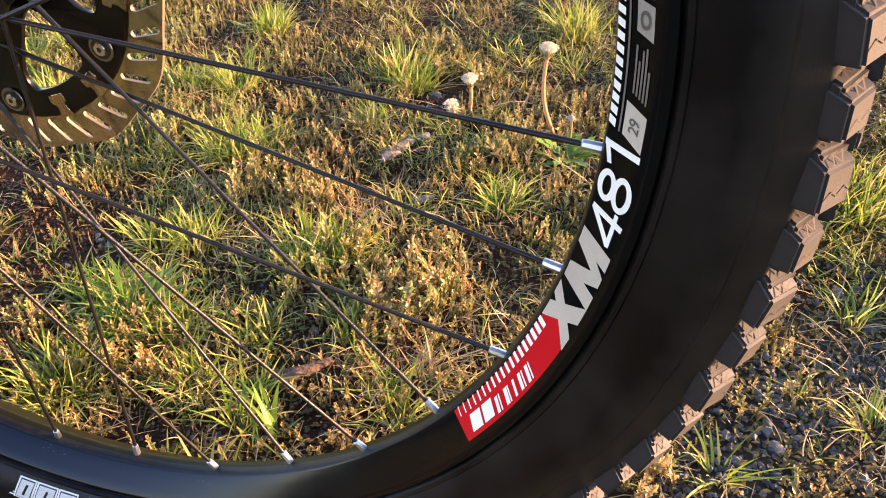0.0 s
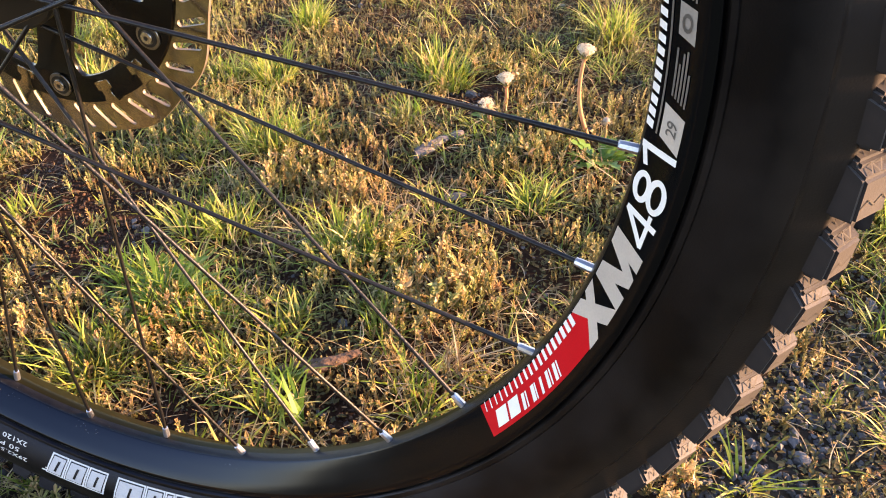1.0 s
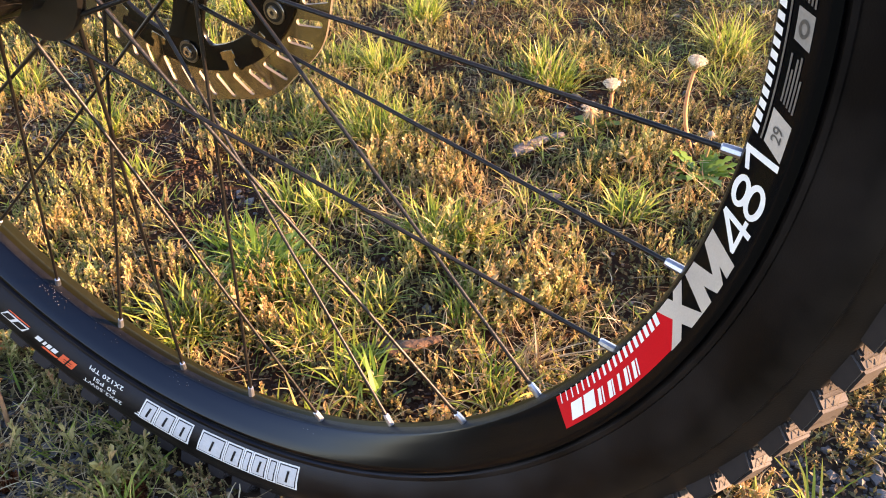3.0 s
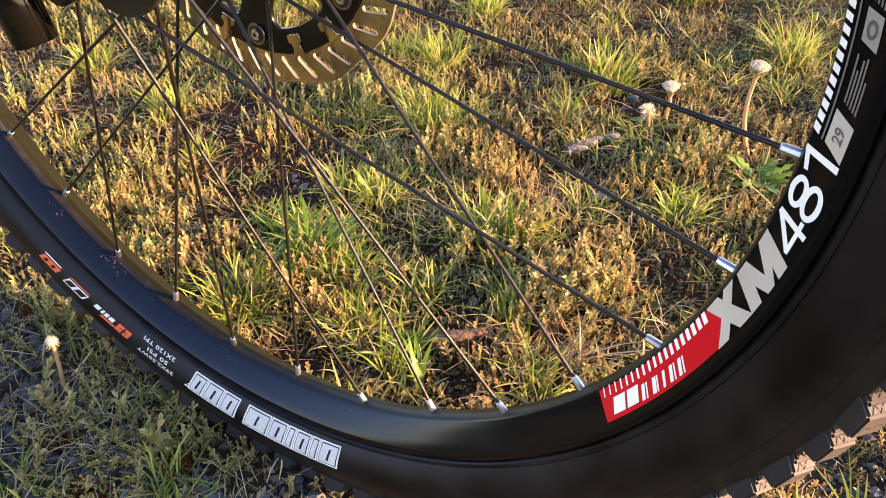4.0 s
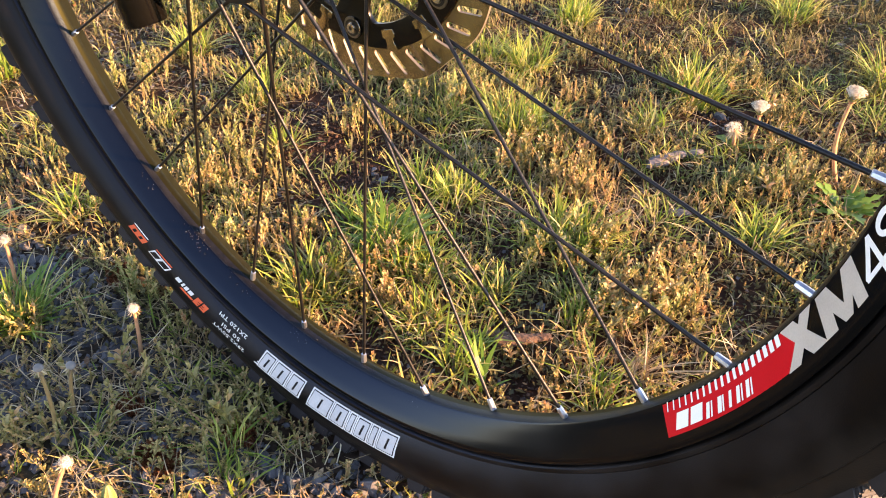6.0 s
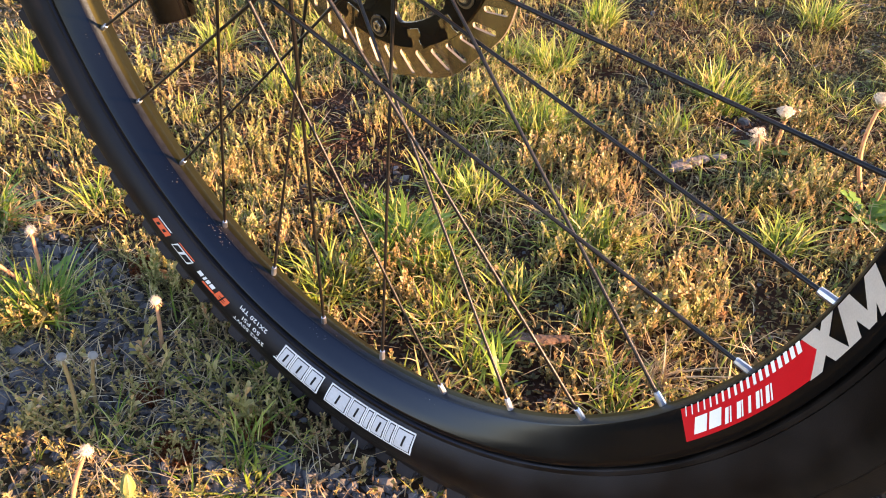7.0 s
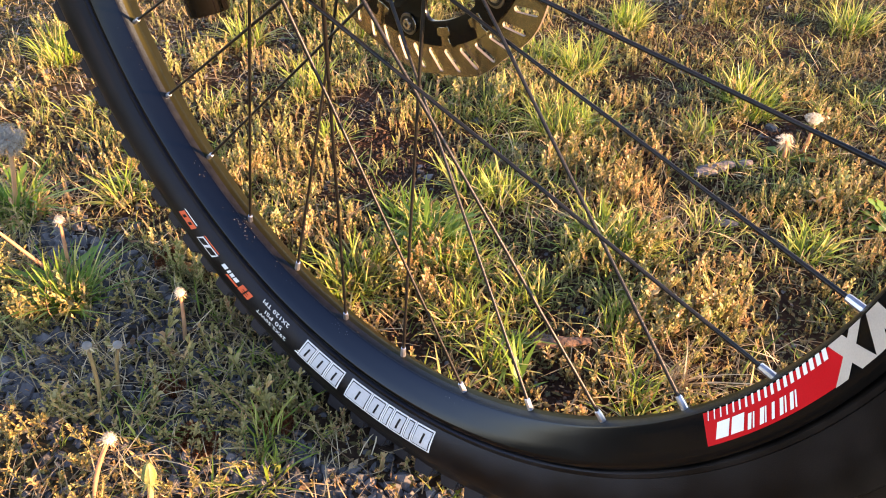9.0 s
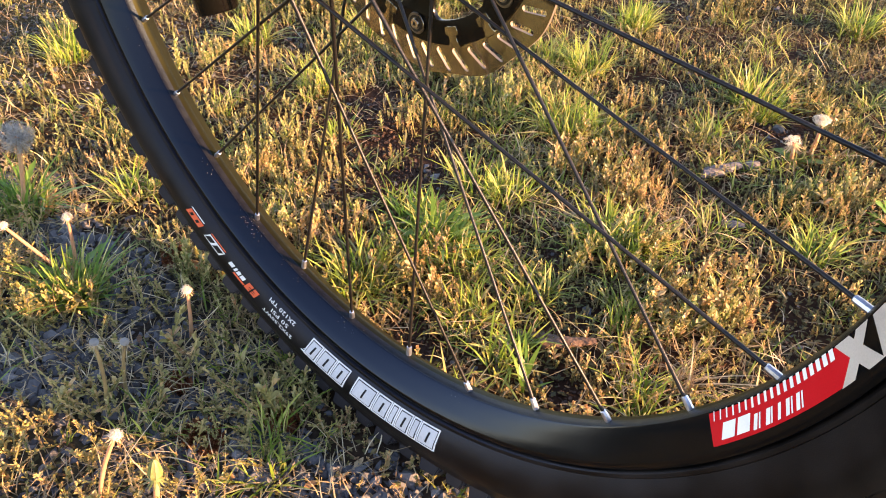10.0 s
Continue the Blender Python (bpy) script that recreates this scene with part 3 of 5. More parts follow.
def knob_mesh(name, length, width, height, lean, notch, bevel=0.0011):
    """A rubber block: a low foot with a stepped, ramped block on it, sipes cut across."""
    bm = bmesh.new()
    l2, w2 = length / 2, width / 2

    def block(low, high, z0, z1):
        a = [bm.verts.new((x, y, z0)) for x, y in low]
        b = [bm.verts.new((x, y + lean, z1)) for x, y in high]
        m = len(a)
        for k in range(m):
            bm.faces.new((a[k], a[(k + 1) % m], b[(k + 1) % m], b[k]))
        bm.faces.new(b).material_index = 2

    def quad(x0, x1, y0, y1):
        return [(x0 * l2, y0 * w2), (x1 * l2, y0 * w2), (x1 * l2, y1 * w2), (x0 * l2, y1 * w2)]
    if notch:
        block(quad(-1.12, 1.14, -0.86, 1.1), quad(-1.0, 1.0, -0.82, 1.0), 0.006, -height * 0.45)
        block(quad(-1.06, 0.30, -1.08, 1.0), quad(-0.86, 0.12, -0.94, 0.94), 0.006, -height)
        block(quad(0.30, 0.97, -0.55, 0.98), quad(0.30, 0.80, -0.46, 0.92), -height * 0.40, -height * 0.93)
    else:
        block(quad(-1.12, 1.14, -0.86, 1.1), quad(-1.0, 0.98, -0.82, 1.0), 0.006, -height * 0.5)
        block(quad(-1.04, 1.06, -1.08, 1.0), quad(-0.84, 0.56, -0.93, 0.93), 0.006, -height)
    g = random.Random(int(length * 1e5))
    for v in bm.verts:
        v.co += Vector((g.uniform(-0.0007, 0.0007), g.uniform(-0.0007, 0.0007), g.uniform(-0.0005, 0.0003)))
    bmesh.ops.recalc_face_normals(bm, faces=bm.faces)
    bmesh.ops.bevel(bm, geom=[e for e in bm.edges if not e.is_boundary], offset=bevel * 0.75, segments=2, affect="EDGES")
    bm.normal_update()
    # dusty running faces and ends are painted paler as sunlit, flanks stay shaded black
    for face in bm.faces:
        face.material_index = 0 if face.normal.y < -0.12 or face.normal.y > 0.6 else 2

    def groove(pts, wide):
        for p, q in zip(pts, pts[1:]):
            d = (q - p).normalized()
            side = d.cross(out).normalized() * wide
            bm.faces.new([bm.verts.new(w) for w in (p - side - d * wide * 0.5, p + side - d * wide * 0.5, q + side + d * wide * 0.5, q - side + d * wide * 0.5)]).material_index = 1
    # zigzag sipes across the top
    out = Vector((0, 0, -1))
    for c in ((-0.45,) if notch else (-0.30,)):
        groove([Vector(((c + u) * l2, w * w2 + lean, -height - 0.0004)) for u, w in ((-0.10, -0.80), (0.14, -0.38), (-0.10, 0.05), (0.14, 0.48), (-0.04, 0.80))], 0.0003)
    # and down the ramped end
    steps = ((1.09, 0.1, 1.02, -0.38), (0.93, -0.52, 0.84, -0.86)) if notch else ((1.07, 0.1, 1.02, -0.42), (0.80, -0.45, 0.60, -0.92))
    for x0, z0, x1, z1 in steps:
        out = Vector(((z0 - z1) * height, 0, -(x0 - x1) * l2)).normalized()
        pts = []
        for k, w in enumerate((-0.55, -0.20, -0.05, 0.40)):
            f = 0.08 if k % 2 else 0.92
            pts.append(Vector(((x0 + (x1 - x0) * f) * l2, w * w2 + lean * 0.7, (z0 + (z1 - z0) * f) * height)) + out * 0.0005)
        groove(pts, 0.00028)
    me = bpy.data.meshes.new(name)
    bm.to_mesh(me)
    bm.free()
    me.materials.append(TREAD)
    me.materials.append(SIPE)
    me.materials.append(DUSTY_LIT)
    return me


def build_tyre():
    profile = TYRE_SIDE + [(r, -y) for r, y in TYRE_SIDE[-2::-1]] + [(0.3140, 0.0120), (0.3140, -0.0120)]
    tyre = part("tyre", revolve(profile, 240, True), RUBBER, wheel, "matt black rubber tyre with white and orange print", 35)
    side_a = knob_mesh("tread_knob", 0.0205, 0.0158, 0.0074, -0.0004, False, 0.0015)
    side_b = knob_mesh("tread_knob", 0.0195, 0.0150, 0.0072, 0.0, False, 0.0015)
    mid_a = knob_mesh("tread_knob", 0.0165, 0.0095, 0.0066, 0.0, False)
    mid_b = knob_mesh("tread_knob", 0.0145, 0.0085, 0.0066, 0.0, True)
    base = Matrix.Translation((0, 0, AXLE))
    wob = random.Random(17)

    def put(me, theta, r, y, tilt, turn=0.0, flip=False):
        k = new("tread_knob", me)
        k.parent = tyre
        k.matrix_world = base @ pose(0, 0, 0, 0, -theta + wob.uniform(-0.12, 0.12), 0) @ pose(0, y, -r + wob.uniform(-0.0004, 0.0004), tilt + wob.uniform(-4, 4), wob.uniform(-3, 3), turn + wob.uniform(-4, 4) + (180 if flip else 0)) @ Matrix.Diagonal((wob.uniform(0.95, 1.03), wob.uniform(0.96, 1.03), wob.uniform(0.94, 1.04), 1))
    pitch = 3.75
    for k in range(96):
        t = k * pitch + 1.7
        put(side_a if k % 2 else side_b, t, 0.3643, -0.0190 if k % 2 else -0.0183, -33 if k % 2 else -29)
        if k % 2:
            put(mid_a, t - pitch * 0.55, 0.3688, -0.0062, -7, 6)
            put(mid_a, t - pitch * 0.55, 0.3688, 0.0055, 7, -6)
        else:
            put(mid_b, t - pitch * 0.5, 0.3682, -0.0082, -12, 12)
            put(mid_b, t - pitch * 0.5, 0.3682, 0.0075, 12, -12, True)
    # the far row in one piece
    bm = bmesh.new()
    for k in range(96):
        m = base @ pose(0, 0, 0, 0, -(k * pitch + 1.7), 0) @ pose(0, 0.0186, -0.3643, 31, 0, 180)
        q = bmesh.new()
        q.from_mesh(side_a if k % 2 else side_b)
        q.transform(m)
        tmp = bpy.data.meshes.new("tmp")
        q.to_mesh(tmp)
        bm.from_mesh(tmp)
        q.free()
        bpy.data.meshes.remove(tmp)
    tagged(part("tread_knob_row", bm, TREAD, tyre, smooth=0), kind="stuff")
    # tyre mark: slanted blocks in white outline, tops away from the axle
    blocks = [(15.25, 12.35), (12.1, 10.95), (10.7, 8.55), (8.3, 7.2), (6.95, 4.5), (4.25, 0.55), (-0.95, -3.35), (-3.6, -6.15), (-6.4, -8.5)]
    for a, b in blocks:
        def slab(g, r0, r1):
            return [(a - g, r0), (b + g, r0), (b + g - 0.55, r1), (a - g - 0.55, r1)]
        decal("mark_outline", [slab(-0.09, 0.3262, 0.3408)], TYRE_SIDE, PRINT, tyre, "white outline block", 0.0003)
        decal("mark_inset", [slab(0.12, 0.3271, 0.3399)], TYRE_SIDE, RUBBER, tyre, "black inset", 0.0005)
        decal("mark_face", [slab(0.23, 0.3277, 0.3393)], TYRE_SIDE, PRINT_GREY, tyre, "pale grey block", 0.0007)
        if a - b > 1.6:
            c = (a + b) / 2
            decal("mark_slit", [[(c + 0.16, 0.3300), (c - 0.16, 0.3300), (c - 0.6, 0.3372), (c - 0.28, 0.3372)]], TYRE_SIDE, RUBBER, tyre, "black slit", 0.0009)
    decal("mark_tail", [[(-8.3, 0.3385), (-9.6, 0.3392), (-9.7, 0.3402), (-8.3, 0.3400)], [(-8.2, 0.3352), (-9.2, 0.3372), (-9.3, 0.3380), (-8.2, 0.3368)]], TYRE_SIDE, PRINT, tyre, "white tail", 0.0004)
    lettering("print_line", "2X120 TPI", -12.1, -17.5, 0.3276, 0.3304, TYRE_SIDE, PRINT, tyre, "small white print 2X120 TPI", 1.1, 0.012, 0.0004)
    lettering("print_line", "50 PSI", -12.9, -16.4, 0.3328, 0.3356, TYRE_SIDE, PRINT, tyre, "small white print 50 PSI", 1.1, 0.012, 0.0004)
    lettering("print_line", "29X2.50WT", -11.7, -17.8, 0.3376, 0.3404, TYRE_SIDE, PRINT, tyre, "small white print 29X2.50WT", 1.1, 0.012, 0.0004)

    def mark(name, t0, t1, r0, r1, mat, label, lean=0.5, lift=0.0004):
        decal(name, [[(t0, r0), (t1, r0), (t1 - lean, r1), (t0 - lean, r1)]], TYRE_SIDE, mat, tyre, label, lift)
    for a, b in ((-19.2, -20.2), (-20.45, -21.5)):
        mark("badge_block", a, b, 0.3330, 0.3396, ORANGE, "orange block")
    mark("badge_slit", -19.9, -21.1, 0.3352, 0.3358, RUBBER, "black slit", 0.1, 0.0006)
    mark("badge_slit", -19.9, -21.1, 0.3372, 0.3377, RUBBER, "black slit", 0.1, 0.0006)
    mark("badge_bar", -21.9, -24.3, 0.3378, 0.3396, ORANGE, "orange bar", 0.3)
    for a, b in ((-22.2, -23.0), (-23.2, -23.8), (-24.0, -24.4), (-24.7, -25.6)):
        mark("badge_bar", a, b, 0.3335, 0.3368, PRINT, "white bar", 0.3)
    for a, b in ((-27.0, -28.9), (-28.9, -30.6)):
        mark("badge_block", a, b, 0.3338, 0.3398, PRINT, "white block", 0.7)
        mark("badge_inset", a - 0.25, b + 0.2, 0.3346, 0.3390, RUBBER, "black inset", 0.7, 0.0006)
    mark("badge_bar", -27.0, -30.4, 0.3322, 0.3330, ORANGE, "thin orange bar", 0.2)
    mark("badge_block", -32.1, -35.2, 0.3340, 0.3396, ORANGE, "orange block", 0.5)
    mark("badge_slit", -32.9, -33.4, 0.3352, 0.3384, RUBBER, "black slit", 0.3, 0.0006)
    mark("badge_slit", -34.2, -34.7, 0.3352, 0.3384, RUBBER, "black slit", 0.3, 0.0006)
    mark("badge_bar", -32.2, -35.2, 0.3324, 0.3331, PRINT, "thin white bar", 0.2)
    return tyre


build_tyre()
rim_grit()

FLANGE_NEAR, FLANGE_FAR = -0.040, 0.0275
TURN = 40.18


def build_hub():
    prof = [(0.0, -0.055), (0.009, -0.055), (0.0095, -0.050), (0.0155, -0.0495), (0.0165, -0.0445), (0.024, -0.0435), (0.0315, -0.0425), (0.0322, -0.0410),
            (0.0322, -0.0385), (0.0310, -0.0370), (0.019, -0.0340), (0.0135, -0.028), (0.0125, -0.010), (0.0125, 0.010), (0.0140, 0.019), (0.022, 0.0225),
            (0.0348, 0.0245), (0.0358, 0.0258), (0.0358, 0.0292), (0.034, 0.0305), (0.0200, 0.0335), (0.0200, 0.0475), (0.0120, 0.0505), (0.0095, 0.056), (0.0, 0.056)]
    hub = part("hub", revolve(prof, 64), HUB_BLACK, wheel, "black hub shell with spoke flanges", 35)
    return hub


build_hub()


def build_spokes():
    for i in range(32):
        th = (i - 8) * 11.25 + TURN
        y, s = ((FLANGE_NEAR, 1), (FLANGE_FAR, 1), (FLANGE_NEAR, -1), (FLANGE_FAR, -1))[i % 4]
        # the brake side has the larger flange
        r, lace, y, lag = (0.0275, 59.0, y + 0.0013 * s, -0.16 * s) if y < 0 else (0.0318, 63.8, y - 0.0018 * s, -0.40)
        hole = wheel_point(th + s * lace, r, y)
        seat = wheel_point(th + lag, 0.3005, -0.0005 if y < 0 else 0.0022)
        d = (seat - hole).normalized()
        tip = seat - d * 0.0068
        n = hole + d * 0.006
        spoke = part("spoke", tube([hole - d * 0.002, n, hole + d * 0.05, hole + d * 0.06, tip - d * 0.04, tip - d * 0.03, tip + d * 0.002], [0.00115, 0.00115, 0.00112, 0.00098, 0.00098, 0.0011, 0.0011], 10), SPOKE, wheel)
        bm = tube([seat + d * 0.002, seat - d * 0.0008, seat - d * 0.0042, seat - d * 0.0066, seat - d * 0.0076, seat - d * 0.0079], [0.0021, 0.0020, 0.00195, 0.00185, 0.0017, 0.0012], 8)
        part("nipple", bm, NIPPLE, spoke, "silver alloy nipple", 30)


build_spokes()

ROTOR_Y, BOLT_R, BOLT_0 = 0.0455, 0.0735, -1.0


def build_rotor():
    rotor = part("disc_rotor", rotor_ring(), STEEL, wheel, "brushed steel brake disc on a black carrier", 30)
    rotor.data.materials.append(CUT)
    for face in rotor.data.polygons:
        if abs(face.normal.y) < 0.5:
            face.material_index = 1
    n = 240
    # carrier: outer rim with gaps for the ring's tabs, six arms, open windows
    outer = []
    for k in range(n):
        a = BOLT_0 + 360 * k / n
        r = 0.0826
        outer.append(polar(a, r))
    loops = [outer]
    for k in range(6):
        a0 = BOLT_0 + 60 * k
        win = [polar(a0 + 11.5, 0.0580), polar(a0 + 11.2, 0.0625), polar(a0 + 11.9, 0.0660), polar(a0 + 13.2, 0.0680)]
        win += [polar(a0 + 15 + 2 * j, 0.0686) for j in range(16)]
        win += [polar(a0 + 47, 0.0680), polar(a0 + 49, 0.0660), polar(a0 + 50, 0.0625), polar(a0 + 51.5, 0.056), polar(a0 + 55, 0.0410), polar(a0 + 53, 0.0368), polar(a0 + 46, 0.0350), polar(a0 + 36, 0.0362), polar(a0 + 27, 0.0412), polar(a0 + 18, 0.0482)]
        loops.append(win)
    loops.append([polar(a * 10, 0.0165) for a in range(36)])
    part("carrier", plate(loops, ROTOR_Y - 0.0012, 0.0022, 0.0003), CARRIER, rotor, "black alloy carrier")
    for k in range(6):
        a = BOLT_0 + 60 * k
        for s in (21.5, 42.5):
            tab = [polar(a + s - 3.0, 0.0838), polar(a + s - 2.0, 0.0800), polar(a + s - 2.0, 0.0772), polar(a + s - 3.7, 0.0764), polar(a + s - 3.5, 0.0722), polar(a + s + 3.5, 0.0722), polar(a + s + 3.7, 0.0764), polar(a + s + 2.0, 0.0772), polar(a + s + 2.0, 0.0800), polar(a + s + 3.0, 0.0838)]
            part("drive_tab", plate([tab], ROTOR_Y - 0.0014, 0.0024, 0.0002), STEEL, rotor, smooth=0)
        c = wheel_point(a, BOLT_R, 0)
        bm = bmesh.new()
        m = pose(c.x, ROTOR_Y - 0.0030, c.z, 90, 0, 0)
        bmesh.ops.create_cone(bm, cap_ends=True, segments=28, radius1=0.0062, radius2=0.0066, depth=0.0016, matrix=m)
        bmesh.ops.bevel(bm, geom=bm.edges[:], offset=0.0003, segments=1, affect="EDGES")
        rivet = part("rivet", bm, WASHER, rotor, "round steel rivet washer", 40)
        bm = bmesh.new()
        ring = [(0.0036, -0.0003), (0.0050, -0.0003), (0.0050, 0.0003), (0.0036, 0.0003)]
        rows = [[bm.verts.new((r * math.cos(2 * math.pi * j / 24), r * math.sin(2 * math.pi * j / 24), z)) for r, z in ring] for j in range(24)]
        for j in range(24):
            for q in range(4):
                bm.faces.new((rows[j][q], rows[j][(q + 1) % 4], rows[(j + 1) % 24][(q + 1) % 4], rows[(j + 1) % 24][q]))
        bm.transform(pose(c.x, ROTOR_Y - 0.0039, c.z, 90, 0, 0))
        part("rivet_groove", bm, HUB_BLACK, rotor, smooth=40)
        bm = bmesh.new()
        bmesh.ops.create_cone(bm, cap_ends=True, segments=20, radius1=0.0026, radius2=0.0034, depth=0.0016, matrix=pose(c.x, ROTOR_Y - 0.0044, c.z, 90, 0, 0))
        bmesh.ops.bevel(bm, geom=bm.edges[:], offset=0.0005, segments=2, affect="EDGES")
        pin = part("rivet_pin", bm, RIVET, rotor, smooth=50)
        star = bmesh.new()
        star.faces.new([star.verts.new(((0.0015 if j % 2 else 0.0010) * math.cos(math.pi * j / 6), (0.0015 if j % 2 else 0.0010) * math.sin(math.pi * j / 6), 0)) for j in range(12)])
        star.transform(pose(c.x, ROTOR_Y - 0.00525, c.z, 90, 0, 0))
        part("star_socket", star, HUB_BLACK, pin, "dark star-shaped socket", 0)


def rotor_ring():
    n = 240
    outer = [polar(360 * k / n, 0.1014 + 0.0010 * math.cos(radians(12 * 360 * k / n))) for k in range(n)]
    inner = [polar(360 * k / n, 0.0812) for k in range(n)]
    loops = [outer, inner]
    for k in range(42):
        a = 3.4 + 360 / 42 * k
        # a slanted slot with round ends
        (x0, z0), (x1, z1) = polar(a - 2.1, 0.0866), polar(a + 2.1, 0.0972)
        d = Vector((x1 - x0, z1 - z0)).normalized()
        e = Vector((-d.y, d.x))
        w = 0.0018
        pts = []
        for c, sg in (((x1, z1), 1), ((x0, z0), -1)):
            for j in range(6):
                b = math.pi * (j / 5 - 0.5)
                pts.append(tuple(Vector(c) + d * (w * math.cos(b) * sg) - e * (w * math.sin(b) * -sg)))
        loops.append(pts)
    return plate(loops, ROTOR_Y, 0.0018)


build_rotor()


# ---- the fork ----
def build_fork():
    fork = thing("suspension_fork", "gloss black suspension fork leg beside the wheel hub", "bicycle fork", (0, -0.065, AXLE))
    axis = Vector((-0.33, 0, 0.944)).normalized()
    foot = Vector((-0.0370, -0.0655, 0.3220))
    side = Vector((0, 1, 0))
    fwd = axis.cross(side)
    prof = [(0.0070, 0.006), (0.0085, 0.0006), (0.0102, 0.0), (0.0109, 0.001), (0.0112, 0.03), (0.0130, 0.06), (0.0185, 0.10), (0.0205, 0.16), (0.0205, 0.50), (0.0, 0.50)]
    bm = bmesh.new()
    rings = []
    for r, s in prof:
        rings.append([bm.verts.new(foot + axis * s + r * (side * math.cos(2 * math.pi * j / 48) + fwd * math.sin(2 * math.pi * j / 48))) for j in range(48)])
    for a, b in zip(rings, rings[1:]):
        for j in range(48):
            bm.faces.new((a[j], a[(j + 1) % 48], b[(j + 1) % 48], b[j]))
    bm.faces.new(rings[0])
    bmesh.ops.remove_doubles(bm, verts=bm.verts, dist=1e-6)
    bmesh.ops.recalc_face_normals(bm, faces=bm.faces)
    leg = part("lower_leg", bm, FORK_BLACK, fork, smooth=40)
    leg.matrix_parent_inverse = Matrix.Translation((0, -0.065, AXLE)).inverted()
    # dropout lug that carries the axle
    bm = bmesh.new()
    lug = []
    for y, g in ((-0.0555, 0.9), (-0.057, 1.0), (-0.072, 1.0), (-0.0735, 0.9)):
        ring = []
        for j in range(20):
            a = -math.pi / 2 + math.pi * j / 19
            ring.append(bm.verts.new((0.0165 * g * math.cos(a), y, AXLE + 0.0165 * g * math.sin(a))))
        for x, z in ((-0.045, AXLE + 0.034), (-0.052, AXLE + 0.004)):
            ring.append(bm.verts.new((x, y, z)))
        lug.append(ring)
    for a, b in zip(lug, lug[1:]):
        for j in range(len(a)):
            bm.faces.new((a[j], a[(j + 1) % len(a)], b[(j + 1) % len(a)], b[j]))
    bm.faces.new(lug[0])
    bm.faces.new(lug[-1][::-1])
    bmesh.ops.recalc_face_normals(bm, faces=bm.faces)
    drop = part("dropout", bm, FORK_BLACK, fork, smooth=40)
    drop.matrix_parent_inverse = leg.matrix_parent_inverse
    bm = bmesh.new()
    bmesh.ops.create_cone(bm, cap_ends=True, segments=32, radius1=0.0085, radius2=0.0085, depth=0.125, matrix=pose(0, -0.0145, AXLE, 90))
    axle = part("axle", bm, HUB_BLACK, fork, smooth=40)
    axle.matrix_parent_inverse = leg.matrix_parent_inverse


build_fork()

# ---- plants and litter ----
rng = np.random.default_rng(7)
BARE = ((-0.288, 0.250, 0.060), (-0.195, 0.235, 0.045), (0.099, 0.108, 0.020), (-0.01, 0.235, 0.018), (0.09, 0.30, 0.015), (-0.35, 0.30, 0.035), (0.03, 0.62, 0.03), (-0.02, 0.05, 0.02))
STONY = ((-0.20, -0.18, 0.06), (-0.01, -0.075, 0.03), (-0.035, -0.115, 0.04), (0.44, 0.21, 0.05), (0.42, 0.12, 0.05), (-0.75, 0.02, 0.12), (-0.50, 0.02, 0.04), (-0.92, 0.2, 0.12), (0.12, -0.06, 0.08), (-0.32, -0.06, 0.05), (0.03, 0.60, 0.03), (0.085, 0.40, 0.02), (0.52, 0.12, 0.08), (0.50, 0.26, 0.06), (0.36, 0.06, 0.06), (-0.55, 0.27, 0.035), (-0.70, 0.28, 0.05), (-0.50, 0.255, 0.03), (-0.67, 0.345, 0.03), (-0.76, 0.17, 0.05), (-0.60, 0.12, 0.07), (-0.52, 0.16, 0.05), (-0.66, 0.22, 0.06), (-0.84, 0.10, 0.08), (-0.58, 0.36, 0.04))


def near_any(x, y, spots):
    w = np.zeros_like(x)
    for a, b, r in spots:
        w = np.maximum(w, np.exp(-((x - a) ** 2 + (y - b) ** 2) / (r * r)))
    return w


def clump(x, y, scale, seed):
    return np.array([noise.noise(Vector((a * scale, b * scale, seed))) for a, b in zip(x, y)])


def heights(x, y):
    return np.array([hill(a, b) for a, b in zip(x, y)])


def spread(n, x0, x1, y0, y1):
    return rng.uniform(x0, x1, n), rng.uniform(y0, y1, n)


def stamp(proto_v, proto_f, pos, turn, size, tilt=None, tilt_dir=None):
    """Copies of one small shape as arrays."""
    n, m = len(pos), len(proto_v)
    v = np.repeat(proto_v[None], n, 0) * size.reshape(n, 1, -1)
    if tilt is not None:
        v = v + np.stack([v[..., 2] * (tilt * np.cos(tilt_dir))[:, None], v[..., 2] * (tilt * np.sin(tilt_dir))[:, None], np.zeros((n, m))], -1)
    c, s = np.cos(turn)[:, None], np.sin(turn)[:, None]
    v = np.stack([v[..., 0] * c - v[..., 1] * s, v[..., 0] * s + v[..., 1] * c, v[..., 2]], -1) + pos[:, None, :]
    f = (proto_f[None] + (np.arange(n) * m)[:, None, None]).reshape(-1, 3)
    return v.reshape(-1, 3), f


def merge(sets):
    vs, fs, k = [], [], 0
    for v, f in sets:
        vs.append(v)
        fs.append(f + k)
        k += len(v)
    return np.concatenate(vs), np.concatenate(fs)


